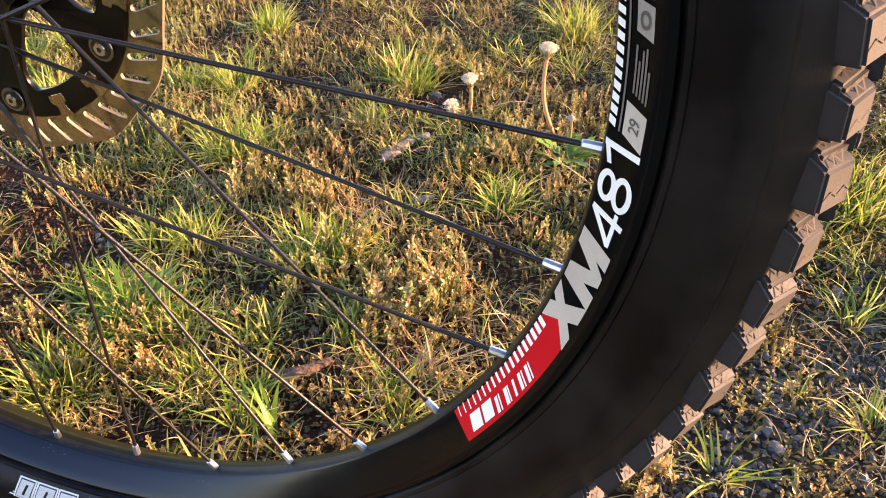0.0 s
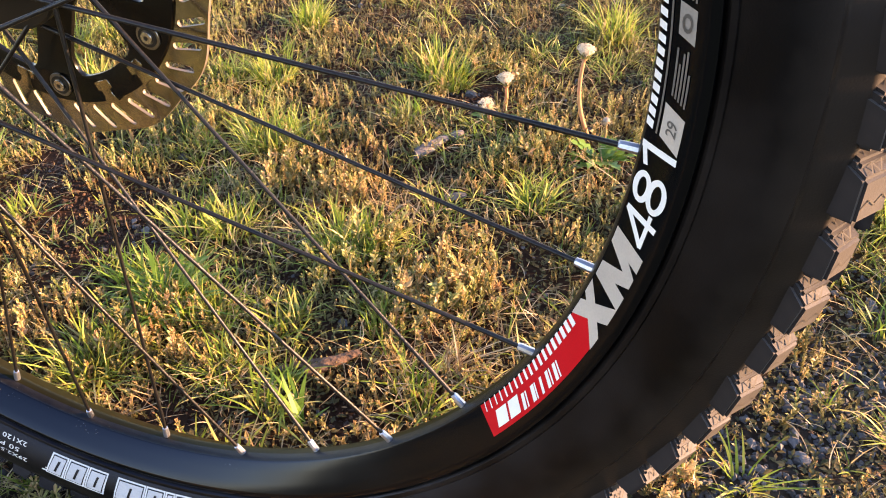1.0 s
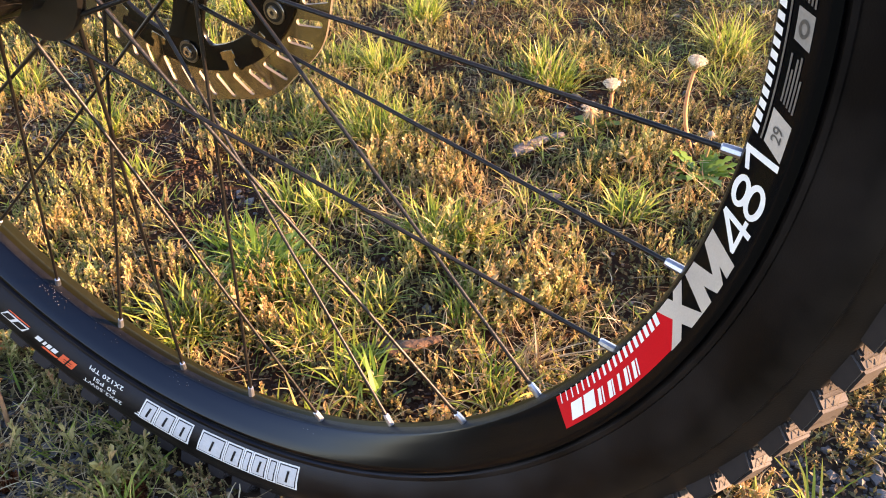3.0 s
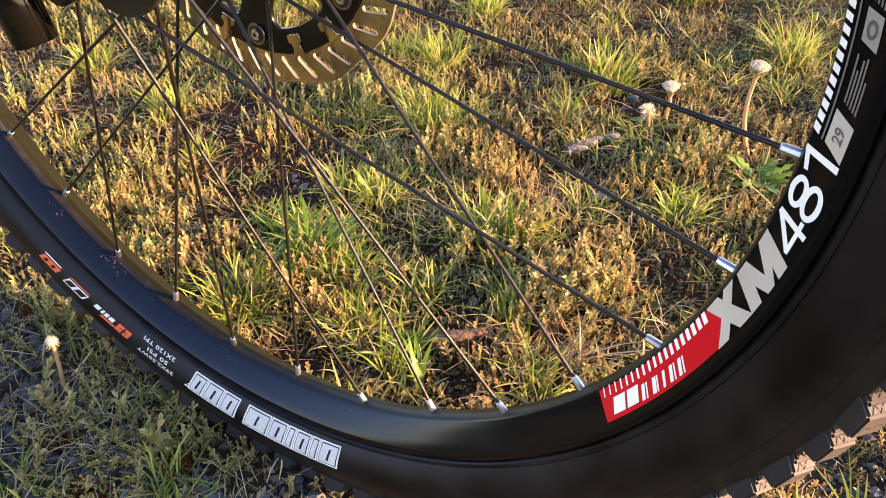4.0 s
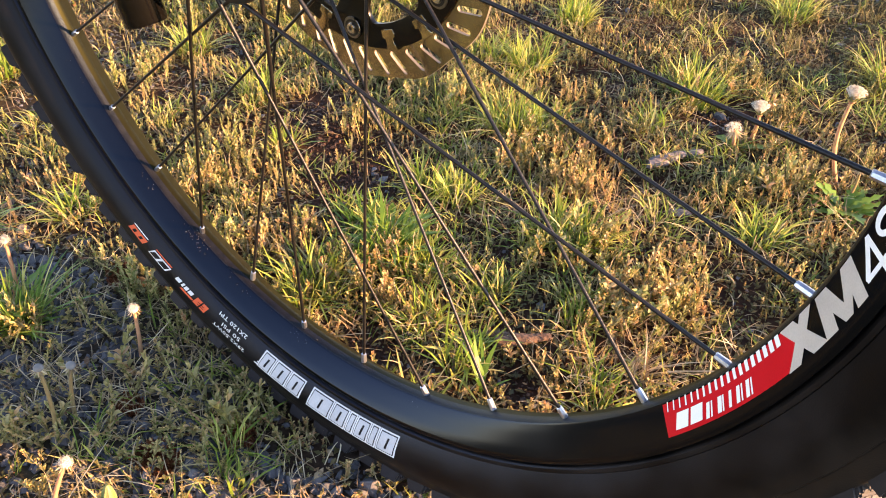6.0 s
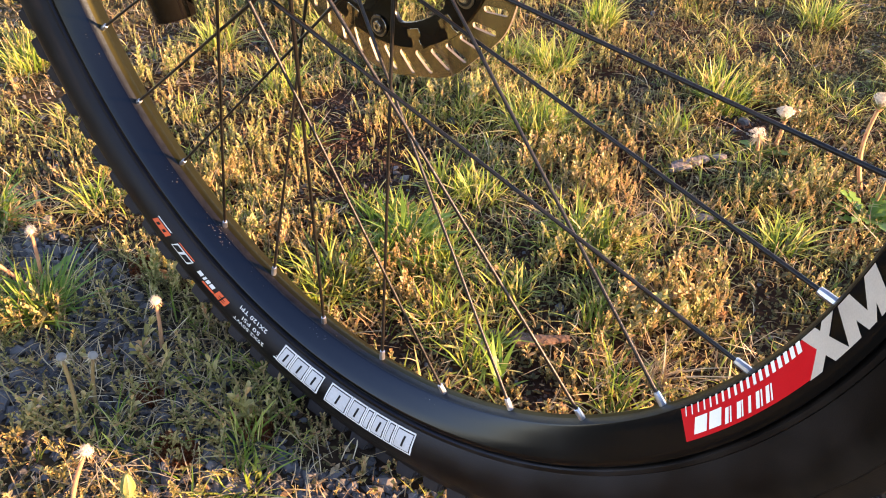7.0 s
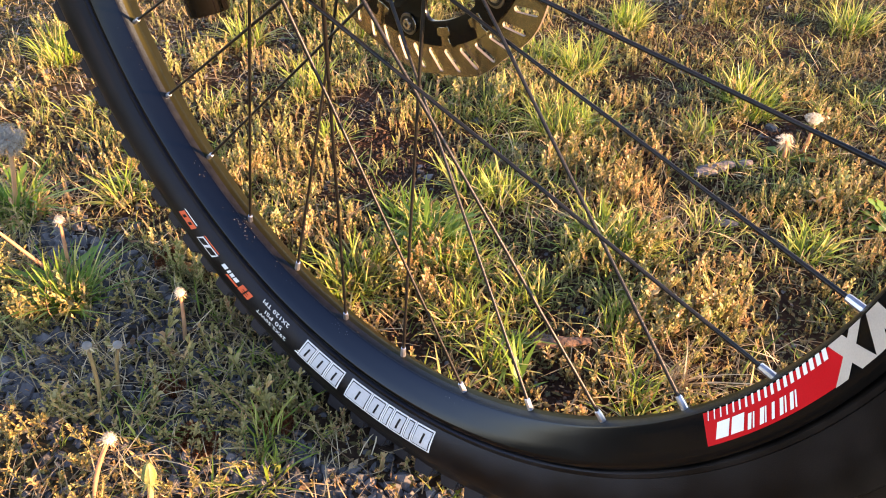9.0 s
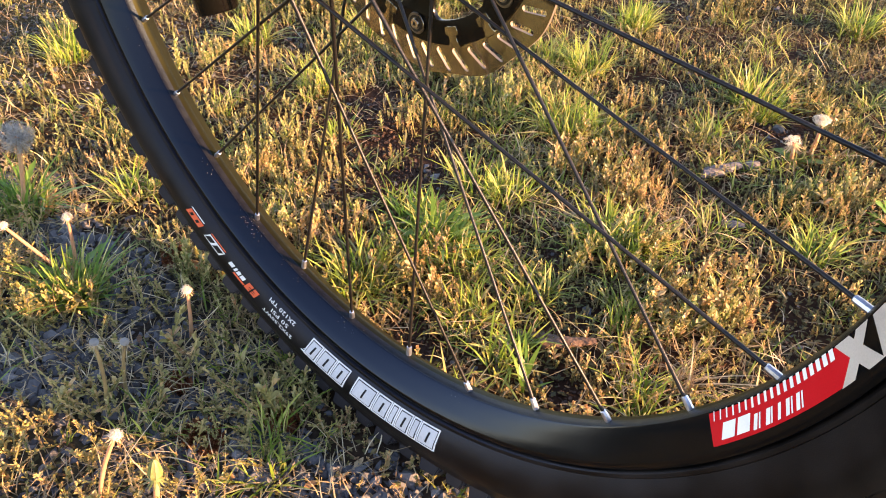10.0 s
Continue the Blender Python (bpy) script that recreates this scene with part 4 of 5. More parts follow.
def sprig(seed, levels, leaf, spread_angle, lift=0.0, fine=False):
    """A short upright stem with small fleshy leaves all the way up; height 1."""
    g = np.random.default_rng(seed)
    v, f = [], []
    bend = g.uniform(-0.15, 0.15, 2)
    for k in range(3):
        a = 2 * math.pi * k / 3
        v += [(0.03 * math.cos(a), 0.03 * math.sin(a), -0.1), (bend[0] + 0.02 * math.cos(a), bend[1] + 0.02 * math.sin(a), 0.92)]
    for k in range(3):
        a, b = 2 * k, 2 * ((k + 1) % 3)
        f += [(a, b, b + 1), (a, b + 1, a + 1)]
    for lv in range(levels):
        h = 0.15 + 0.83 * lv / (levels - 1)
        cnt = 3 if lv < levels - 1 else 4
        for q in range(cnt):
            a = lv * 1.1 + 2 * math.pi * q / cnt + g.uniform(-0.4, 0.4)
            up = radians(g.uniform(20, 60) if lv < levels - 1 else g.uniform(55, 80))
            up += spread_angle * (h - 0.5) + lift
            ln = leaf * g.uniform(0.75, 1.2) * (1.0 - 0.25 * h)
            o = np.array((bend[0] * h, bend[1] * h, h))
            d = np.array((math.cos(a) * math.cos(up), math.sin(a) * math.cos(up), math.sin(up)))
            s = np.array((-math.sin(a), math.cos(a), 0.0)) * ln * 0.27
            nrm = np.cross(d, s / np.linalg.norm(s)) * ln * 0.12
            b = len(v)
            if fine:
                # a lance-shaped leaf, folded along its rib, its tip bent over
                up3 = np.array((0.0, 0.0, 1.0)) * ln
                v += [tuple(o), tuple(o + d * ln * 0.34 + s * 0.85 + nrm), tuple(o + d * ln * 0.34 - s * 0.85 + nrm), tuple(o + d * ln * 0.42 + up3 * 0.03),
                      tuple(o + d * ln * 0.70 + s * 0.7 + nrm - up3 * 0.02), tuple(o + d * ln * 0.70 - s * 0.7 + nrm - up3 * 0.02), tuple(o + d * ln - up3 * 0.14)]
                f += [(b, b + 1, b + 3), (b, b + 3, b + 2), (b + 1, b + 4, b + 3), (b + 2, b + 3, b + 5), (b + 3, b + 4, b + 6), (b + 3, b + 6, b + 5)]
            else:
                v += [tuple(o), tuple(o + d * ln * 0.55 + s + nrm), tuple(o + d * ln), tuple(o + d * ln * 0.55 - s + nrm)]
                f += [(b, b + 1, b + 2), (b, b + 2, b + 3)]
    return np.array(v), np.array(f)


def blades(base, azim, lean, curl, length, width, sway=0.0):
    """Grass blades: bent, tapered, slightly folded strips."""
    n = len(base)
    out = np.stack([np.cos(azim), np.sin(azim), np.zeros(n)], -1)
    side = np.stack([-np.sin(azim), np.cos(azim), np.zeros(n)], -1)
    bend = side * (length * sway)[:, None] if np.ndim(sway) else side * 0.0
    rows = []
    for s, w in ((0.0, 0.8), (0.3, 1.0), (0.62, 0.8), (0.85, 0.45)):
        c = base + out * (length * (lean * s + curl * s * s))[:, None] + np.array((0, 0, 1.0)) * (length * (s - 0.5 * (np.abs(lean) * 0.5 + curl) * s * s))[:, None] + bend * (s * s)
        rows += [c + side * (width * w / 2)[:, None], c - side * (width * w / 2)[:, None]]
    s = 1.0
    rows.append(base + out * (length * (lean * s + curl * s * s))[:, None] + np.array((0, 0, 1.0)) * (length * (s - 0.5 * (np.abs(lean) * 0.5 + curl) * s * s))[:, None] + bend)
    v = np.stack(rows, 1)
    f = np.array([(0, 1, 3), (0, 3, 2), (2, 3, 5), (2, 5, 4), (4, 5, 7), (4, 7, 6), (6, 7, 8)])
    return v.reshape(-1, 3), (f[None] + (np.arange(n) * 9)[:, None, None]).reshape(-1, 3)


def under_tyre(x, y):
    return (np.abs(y) < 0.026) & (np.abs(x) < 0.07)


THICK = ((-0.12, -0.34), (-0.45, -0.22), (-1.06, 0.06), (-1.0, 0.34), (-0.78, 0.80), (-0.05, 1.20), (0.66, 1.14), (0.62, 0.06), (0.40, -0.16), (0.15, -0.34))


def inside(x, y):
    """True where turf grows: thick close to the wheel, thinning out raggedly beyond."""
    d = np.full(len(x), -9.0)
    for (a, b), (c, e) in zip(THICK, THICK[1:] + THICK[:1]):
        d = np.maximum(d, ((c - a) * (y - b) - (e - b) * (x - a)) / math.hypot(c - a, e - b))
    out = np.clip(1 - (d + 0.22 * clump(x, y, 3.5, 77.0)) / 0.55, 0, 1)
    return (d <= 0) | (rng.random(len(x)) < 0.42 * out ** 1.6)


def gravelly(x, y):
    """0 on turf, 1 on the stony strip before the wheel and beyond its front."""
    e = np.array([noise.noise(Vector((a * 7, b * 7, 3.3))) for a, b in zip(x, y)]) * 0.05
    return np.maximum(np.clip((-0.01 - y + e) / 0.05, 0, 1), np.clip((x - 0.38 + e) / 0.06, 0, 0.4))


def moss_field():
    gold, green, dull, creep = [], [], [], []
    protos = [sprig(3, 5, 0.34, 0.2, 0, True), sprig(5, 4, 0.38, 0.0, 0, True), sprig(8, 5, 0.30, 0.3, 0, True), sprig(12, 4, 0.42, -0.2, 0, True)]
    upright = [sprig(3, 8, 0.25, 0.2, 0.25), sprig(5, 7, 0.28, 0.0, 0.2), sprig(8, 8, 0.23, 0.3, 0.3), sprig(12, 6, 0.34, -0.2, 0.1)]
    x, y = spread(158000, -1.40, 1.05, -0.60, 1.65)
    d = np.where(y < 0.3, 0.66, 0.60) + 0.85 * clump(x, y, 9, 2.0) + 0.95 * clump(x, y, 34, 5.0)
    d += 0.30 * np.exp(-((x - 0.13) ** 2 + (y - 0.18) ** 2) / 0.014)
    d -= 1.1 * near_any(x, y, BARE) + 0.4 * near_any(x, y, STONY)
    gr = gravelly(x, y)
    bare = np.clip((-0.40 - x) / 0.12, 0, 1) * np.clip((0.42 - y) / 0.1, 0, 1)
    d = (d - 0.28 * bare) * (1 - 0.68 * gr) * np.clip(1.25 - 0.55 * y, 0.6, 1.0)
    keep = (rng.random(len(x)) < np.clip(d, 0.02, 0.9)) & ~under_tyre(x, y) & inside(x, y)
    x, y, gr = x[keep], y[keep], gr[keep]
    pos = np.stack([x, y, heights(x, y)], -1)
    tall = np.clip(0.85 + 1.0 * clump(x, y, 13, 7.7), 0.45, 1.5) * np.clip(1.2 - 0.45 * y, 0.7, 1.0)
    kind = rng.integers(0, 4, len(x))
    # 0 golden, 1 creeping over gravel, 2 dull olive, 3 yellow-green
    sort = np.where(rng.random(len(x)) < gr * np.where(x > 0.3, 0.2, 0.75), 1, 0)
    sort = np.where((sort == 0) & (rng.random(len(x)) < np.clip(0.14 + (y - 0.30) / 0.7 + 0.4 * x + 0.5 * np.clip(-x - 0.42, 0, 0.4) + 0.8 * clump(x, y, 5, 63.0), 0.08, 0.8)), 2, sort)
    sort = np.where((sort == 0) & (rng.random(len(x)) < np.clip(0.38 - 0.6 * x + 0.3 * np.clip((y - 0.3) / 0.3, 0, 1) + 1.1 * clump(x, y, 6, 71.0), 0.08, 0.92)), 3, sort)
    for k in range(4):
        for flag, out in ((0, gold), (1, creep), (2, dull), (3, green)):
            m = (kind == k) & (sort == flag)
            n = int(m.sum())
            sz = np.clip(rng.lognormal(math.log(0.0145), 0.32, n), 0.006, 0.028) * tall[m] * (1.15 if flag == 1 else 1.0)
            fat = rng.uniform(0.75, 1.05, n) if flag == 1 else rng.uniform(0.70, 1.05, n)
            out.append(stamp(*(protos if flag == 1 else upright)[k], pos[m], rng.uniform(0, 6.28, n), np.stack([sz * fat, sz * fat, sz], -1), rng.uniform(0, 0.9 if flag == 1 else 0.5, n), rng.uniform(0, 6.28, n)))
    tagged(from_tris("stonecrop_carpet", *merge(gold), MOSS), "carpet of short upright golden and orange sprigs", "ground plants", kind="stuff")
    tagged(from_tris("green_stonecrop", *merge(green), MOSS_GREEN), "short upright yellow-green fleshy sprigs among grass", "ground plants", kind="stuff")
    tagged(from_tris("olive_moss", *merge(dull), DULL), "dull olive-brown moss between brighter sprigs", "moss", kind="stuff")
    # longer straggling shoots over the gravel
    long_p = [sprig(31, 8, 0.17, 0.1, 0, True), sprig(33, 7, 0.19, 0.2, 0, True), sprig(35, 9, 0.15, 0.0, 0, True)]
    for k in range(3):
        x, y = spread(3300, -0.85, 0.60, -0.36, 0.06)
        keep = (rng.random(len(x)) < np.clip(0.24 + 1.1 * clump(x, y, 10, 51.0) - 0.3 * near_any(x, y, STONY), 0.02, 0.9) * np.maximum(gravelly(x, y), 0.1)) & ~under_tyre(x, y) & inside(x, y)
        x, y = x[keep], y[keep]
        n = len(x)
        sz = rng.uniform(0.016, 0.036, n)
        fat = rng.uniform(0.7, 1.05, n)
        creep.append(stamp(*long_p[k], np.stack([x, y, heights(x, y)], -1), rng.uniform(0, 6.28, n), np.stack([sz * fat, sz * fat, sz * rng.uniform(0.5, 1.0, n)], -1), rng.uniform(0.2, 1.6, n), rng.uniform(0, 6.28, n)))
    tagged(from_tris("creeping_plants", *merge(creep), CREEPER), "low olive-green creeping plants rooted in gravel", "ground plants", kind="stuff")
    # a mat of tiny leaves close to the soil
    x, y = spread(240000, -1.2, 0.75, -0.38, 1.3)
    d = (0.75 + 0.8 * clump(x, y, 12, 22.0)) * (1 - np.where(x > 0.25, 0.1, 0.7) * gravelly(x, y)) - 0.9 * near_any(x, y, BARE) - 0.4 * near_any(x, y, STONY)
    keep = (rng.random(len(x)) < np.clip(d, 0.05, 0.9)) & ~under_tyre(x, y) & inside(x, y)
    x, y = x[keep], y[keep]
    n = len(x)
    pos = np.stack([x, y, heights(x, y) + rng.uniform(0.0, 0.006, n)], -1)
    lv = np.array([(0, 0, 0), (0.5, 0.28, 0.30), (1.0, 0, 0.45), (0.5, -0.28, 0.30)])
    lf = np.array([(0, 1, 2), (0, 2, 3)])
    sz = rng.uniform(0.003, 0.0075, n)
    v, f = stamp(lv, lf, pos, rng.uniform(0, 6.28, n), np.stack([sz, sz, sz * rng.uniform(-0.3, 1.8, n)], -1))
    tagged(from_tris("moss_mat", v, f, MAT), "dull olive mat of tiny leaves over the soil", "moss", kind="stuff")


moss_field()


def grass_field():
    # little tufts of a few fine blades
    x, y = spread(17000, -1.40, 1.05, -0.60, 1.65)
    d = 0.36 + 1.2 * clump(x, y, 6, 9.0) + 0.6 * clump(x, y, 22, 4.0) + 0.28 * np.exp(-((x - 0.02) ** 2 + (y - 0.16) ** 2) / 0.03)
    d -= 0.9 * near_any(x, y, BARE) + 0.5 * near_any(x, y, STONY)
    d = np.where(y > 0.55, d * 0.7, d)
    d = d * (1 - 0.45 * gravelly(x, y)) * np.where((x > 0.33) & (y < 0.32), 0.45, 1.0)
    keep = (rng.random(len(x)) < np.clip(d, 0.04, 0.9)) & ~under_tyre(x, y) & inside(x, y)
    cx, cy = x[keep], y[keep]
    many = rng.integers(3, 12, len(cx))
    size = np.repeat(rng.uniform(0.7, 1.3, len(cx)), many)
    x, y = np.repeat(cx, many) + rng.normal(0, 0.0035, many.sum()), np.repeat(cy, many) + rng.normal(0, 0.0035, many.sum())
    ok = ~under_tyre(x, y)
    x, y, size = x[ok], y[ok], size[ok]
    n = len(x)
    base = np.stack([x, y, heights(x, y) - 0.001], -1)
    v, f = blades(base, rng.uniform(0, 6.28, n), rng.uniform(0.05, 0.9, n), rng.uniform(0.0, 0.7, n), rng.uniform(0.010, 0.030, n) * size, rng.uniform(0.0008, 0.0019, n), rng.normal(0, 0.22, n))
    tagged(from_tris("short_grass", v, f, GRASS), "small sparse tufts of fine green grass between sprigs", "grass", kind="stuff")
    # dead thatch
    x, y = spread(95000, -1.2, 0.75, -0.38, 1.3)
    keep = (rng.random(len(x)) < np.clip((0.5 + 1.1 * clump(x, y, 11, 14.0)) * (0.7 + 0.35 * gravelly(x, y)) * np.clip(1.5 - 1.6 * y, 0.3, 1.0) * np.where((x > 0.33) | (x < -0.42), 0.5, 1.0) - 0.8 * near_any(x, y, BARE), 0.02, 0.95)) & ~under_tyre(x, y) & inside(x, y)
    x, y = x[keep], y[keep]
    n = len(x)
    base = np.stack([x, y, heights(x, y) + rng.uniform(0.0005, 0.009, n)], -1)
    v, f = blades(base, rng.uniform(0, 6.28, n), rng.uniform(0.7, 2.2, n), rng.uniform(-0.8, 0.8, n), rng.uniform(0.006, 0.021, n), rng.uniform(0.0005, 0.0011, n), rng.normal(0, 0.55, n))
    lift = np.repeat(base[:, 2], 9)
    v[:, 2] = np.maximum(v[:, 2], lift - 0.002)
    tagged(from_tris("dry_litter", v, f, STRAW), "pale dead grass and straw litter on the soil", "plant litter", kind="stuff")


grass_field()


def gravel_field():
    t = bmesh.new()
    bmesh.ops.create_icosphere(t, subdivisions=1, radius=0.5)
    t.verts.ensure_lookup_table()
    v0 = np.array([q.co[:] for q in t.verts])
    f0 = np.array([[q.index for q in f.verts] for f in t.faces])
    t.free()
    for name, mat, count, mean, share, label in (("gravel", GRAVEL, 11500, 0.0048, 1.0, "dark blue-grey angular gravel chips in the soil"), ("soil_crumbs", CRUMB, 7500, 0.0026, 0.0, "dark brown crumbs of loose soil")):
        sets = []
        for k in range(4):
            g = np.random.default_rng(20 + k)
            pv = v0 * g.uniform(0.5, 1.5, (len(v0), 1)) * np.array((1.0, 0.8, 0.62))
            x, y = spread(count, -1.2, 0.9, -0.42, 1.35)
            if share:
                d = 0.06 + 0.3 * clump(x, y, 8, 30.0) + 0.8 * near_any(x, y, STONY) + 0.75 * gravelly(x, y)
            else:
                d = 0.20 + 0.3 * clump(x, y, 8, 31.0) + 0.9 * near_any(x, y, BARE)
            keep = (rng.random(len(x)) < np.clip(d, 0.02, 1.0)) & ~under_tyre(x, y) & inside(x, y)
            x, y = x[keep], y[keep]
            n = len(x)
            sz = np.clip(rng.lognormal(math.log(mean), 0.42, n), 0.0013, 0.012)
            pos = np.stack([x, y, heights(x, y) + sz * 0.12], -1)
            sets.append(stamp(pv, f0, pos, rng.uniform(0, 6.28, n), np.stack([sz, sz * rng.uniform(0.7, 1.2, n), sz], -1), rng.uniform(0, 0.4, n), rng.uniform(0, 6.28, n)))
        if share:
            g = np.random.default_rng(91)
            pv = v0 * g.uniform(0.5, 1.5, (len(v0), 1)) * np.array((1.0, 0.8, 0.62))
            x, y = spread(15000, -0.75, 0.20, -0.34, 0.02)
            keep = (rng.random(len(x)) < np.clip(0.45 + 1.1 * clump(x, y, 9, 40.0) + 0.5 * near_any(x, y, STONY), 0.05, 1) * gravelly(x, y)) & ~under_tyre(x, y)
            x, y = x[keep], y[keep]
            n = len(x)
            sz = np.clip(rng.lognormal(math.log(0.0068), 0.38, n), 0.003, 0.016)
            sets.append(stamp(pv, f0, np.stack([x, y, heights(x, y) + sz * 0.2], -1), rng.uniform(0, 6.28, n), np.stack([sz, sz * rng.uniform(0.7, 1.2, n), sz], -1), rng.uniform(0, 0.5, n), rng.uniform(0, 6.28, n)))
            x, y = spread(14000, 0.26, 0.66, -0.12, 0.42)
            keep = (rng.random(len(x)) < np.clip(0.5 + 0.9 * clump(x, y, 12, 44.0), 0.1, 1)) & ((y < 0.02) | (x > 0.34))
            x, y = x[keep], y[keep]
            n = len(x)
            sz = np.clip(rng.lognormal(math.log(0.0036), 0.4, n), 0.0015, 0.010)
            sets.append(stamp(pv, f0, np.stack([x, y, heights(x, y) + sz * 0.32], -1), rng.uniform(0, 6.28, n), np.stack([sz, sz * rng.uniform(0.7, 1.2, n), sz], -1), rng.uniform(0, 0.5, n), rng.uniform(0, 6.28, n)))
        else:
            g = np.random.default_rng(93)
            for cx, cy, r in BARE:
                pv = v0 * g.uniform(0.5, 1.5, (len(v0), 1)) * np.array((1.0, 0.8, 0.75))
                n = int(90000 * r * r * 4)
                x, y = rng.normal(cx, r * 0.7, n), rng.normal(cy, r * 0.7, n)
                sz = np.clip(rng.lognormal(math.log(0.0019), 0.5, n), 0.0008, 0.005)
                sets.append(stamp(pv, f0, np.stack([x, y, heights(x, y) + sz * 0.25], -1), rng.uniform(0, 6.28, n), np.stack([sz, sz * rng.uniform(0.7, 1.2, n), sz], -1), rng.uniform(0, 0.5, n), rng.uniform(0, 6.28, n)))
        tagged(from_tris(name, *merge(sets), mat), label, "gravel" if share else "soil", kind="stuff")


gravel_field()


def red_moss_patches():
    """Cushions of rust-red moss between the stones."""
    sets = []
    proto = sprig(41, 4, 0.55, 0.2)
    for cx, cy, r, n in RED_SPOTS:
        a, q = rng.uniform(0, 6.28, n), r * np.sqrt(rng.random(n))
        x, y = cx + q * np.cos(a) * 1.4, cy + q * np.sin(a)
        sz = rng.uniform(0.004, 0.008, n)
        sets.append(stamp(*proto, np.stack([x, y, heights(x, y)], -1), rng.uniform(0, 6.28, n), np.stack([sz, sz, sz], -1), rng.uniform(0, 0.5, n), rng.uniform(0, 6.28, n)))
    tagged(from_tris("red_moss", *merge(sets), RED_MOSS), "small cushions of rust-red moss among gravel", "moss", kind="stuff")


RED_SPOTS = ((-0.065, -0.118, 0.014, 260), (-0.042, -0.066, 0.013, 200), (-0.258, -0.02, 0.012, 130), (-0.13, -0.10, 0.010, 110))
red_moss_patches()


def dead_stems():
    """Thin bent dead stalks lying over the gravel and moss."""
    x, y = spread(3200, -0.9, 0.62, -0.34, 0.9)
    keep = (rng.random(len(x)) < np.where(x > 0.2, 0.12, 0.10 + 0.5 * gravelly(x, y))) & ~under_tyre(x, y) & inside(x, y)
    x, y = x[keep], y[keep]
    n = len(x)
    base = np.stack([x, y, heights(x, y) + rng.uniform(0.001, 0.008, n)], -1)
    v, f = blades(base, rng.uniform(0, 6.28, n), rng.uniform(0.9, 1.8, n), rng.uniform(-0.7, 0.7, n), rng.uniform(0.015, 0.045, n), rng.uniform(0.0005, 0.0011, n), rng.normal(0, 0.5, n))
    v[:, 2] = np.maximum(v[:, 2], np.repeat(base[:, 2], 9) - 0.002)
    tagged(from_tris("dead_stems", v, f, STRAW), "thin pale dead stalks lying over gravel and moss", "plant litter", kind="stuff")


dead_stems()


def leaf_litter():
    """Brown flakes of dead leaf among the stones and under the plants."""
    x, y = spread(15000, -0.9, 0.62, -0.36, 0.9)
    d = 0.18 + 0.7 * clump(x, y, 9, 83.0) + 0.35 * gravelly(x, y)
    keep = (rng.random(len(x)) < np.clip(d, 0.03, 0.9)) & ~under_tyre(x, y) & inside(x, y)
    x, y = x[keep], y[keep]
    n = len(x)
    lv = np.array([(0, 0, 0), (0.35, 0.24, 0.16), (0.8, 0.17, 0.10), (1.0, 0, 0.26), (0.75, -0.2, 0.14), (0.3, -0.22, 0.10)])
    lf = np.array([(0, 1, 5), (1, 4, 5), (1, 2, 4), (2, 3, 4)])
    sz = np.clip(rng.lognormal(math.log(0.0055), 0.4, n), 0.0025, 0.013)
    v, f = stamp(lv, lf, np.stack([x, y, heights(x, y) + rng.uniform(0.001, 0.006, n)], -1), rng.uniform(0, 6.28, n), np.stack([sz, sz * rng.uniform(0.5, 1.1, n), sz * rng.uniform(-0.5, 2.2, n)], -1))
    tagged(from_tris("leaf_litter", v, f, FLAKE), "brown and rust flakes of dead leaf litter", "leaf litter", kind="stuff")


leaf_litter()

# grass tufts by size: blades, length, spread, then where they stand
TUFTS = []
DENSE = ((-0.147, 0.428), (-0.027, 0.648), (-0.024, 0.964), (-0.724, 0.110), (0.496, 0.501), (0.161, 0.827), (0.300, 0.750), (0.420, 0.950), (0.260, 1.050))
TUFTS += [(x, y, 111, 0.058, 0.83) for x, y in DENSE]
FULL = ((-0.115, 0.077), (-0.257, 0.731), (0.162, 0.415), (0.005, 0.293), (-0.104, 0.277), (-0.280, 0.552), (-0.599, 0.317), (-0.278, -0.110), (-0.427, -0.081), (-0.223, 0.575), (-0.432, 0.290), (-0.262, 0.746), (-0.002, 0.632), (-0.119, 0.462), (-0.500, 0.620), (-0.540, 0.570), (-0.530, 0.646), (-0.430, 0.487), (-0.580, 0.500), (-0.620, 0.600))
TUFTS += [(x, y, 78, 0.0481, 0.91) for x, y in FULL]
LOOSE = ((-0.099, 0.163), (-0.024, 0.536), (-0.384, 0.006), (-0.142, 0.267), (-0.063, 0.164), (0.035, 0.297), (-0.134, 0.190), (0.010, 0.181), (-0.128, 0.097), (-0.480, 0.530), (-0.400, 0.600), (-0.360, 0.430), (-0.500, 0.440))
TUFTS += [(x, y, 56, 0.0412, 0.98) for x, y in LOOSE]
SMALL = ((-0.186, 0.193), (0.054, 0.030), (-0.324, 0.235), (-0.008, -0.102), (0.093, 0.194), (-0.119, 0.130), (0.497, 0.217), (-0.052, 0.169), (0.046, 0.113), (0.135, 0.148), (0.074, 0.223), (-0.013, 0.118))
TUFTS += [(x, y, 37, 0.0367, 1.0) for x, y in SMALL]
THIN = ((0.044, 0.089), (-0.030, -0.081), (-0.096, -0.140), (0.389, 0.145), (0.487, 0.340), (0.154, 0.128))
TUFTS += [(x, y, 21, 0.0441, 0.87) for x, y in THIN]
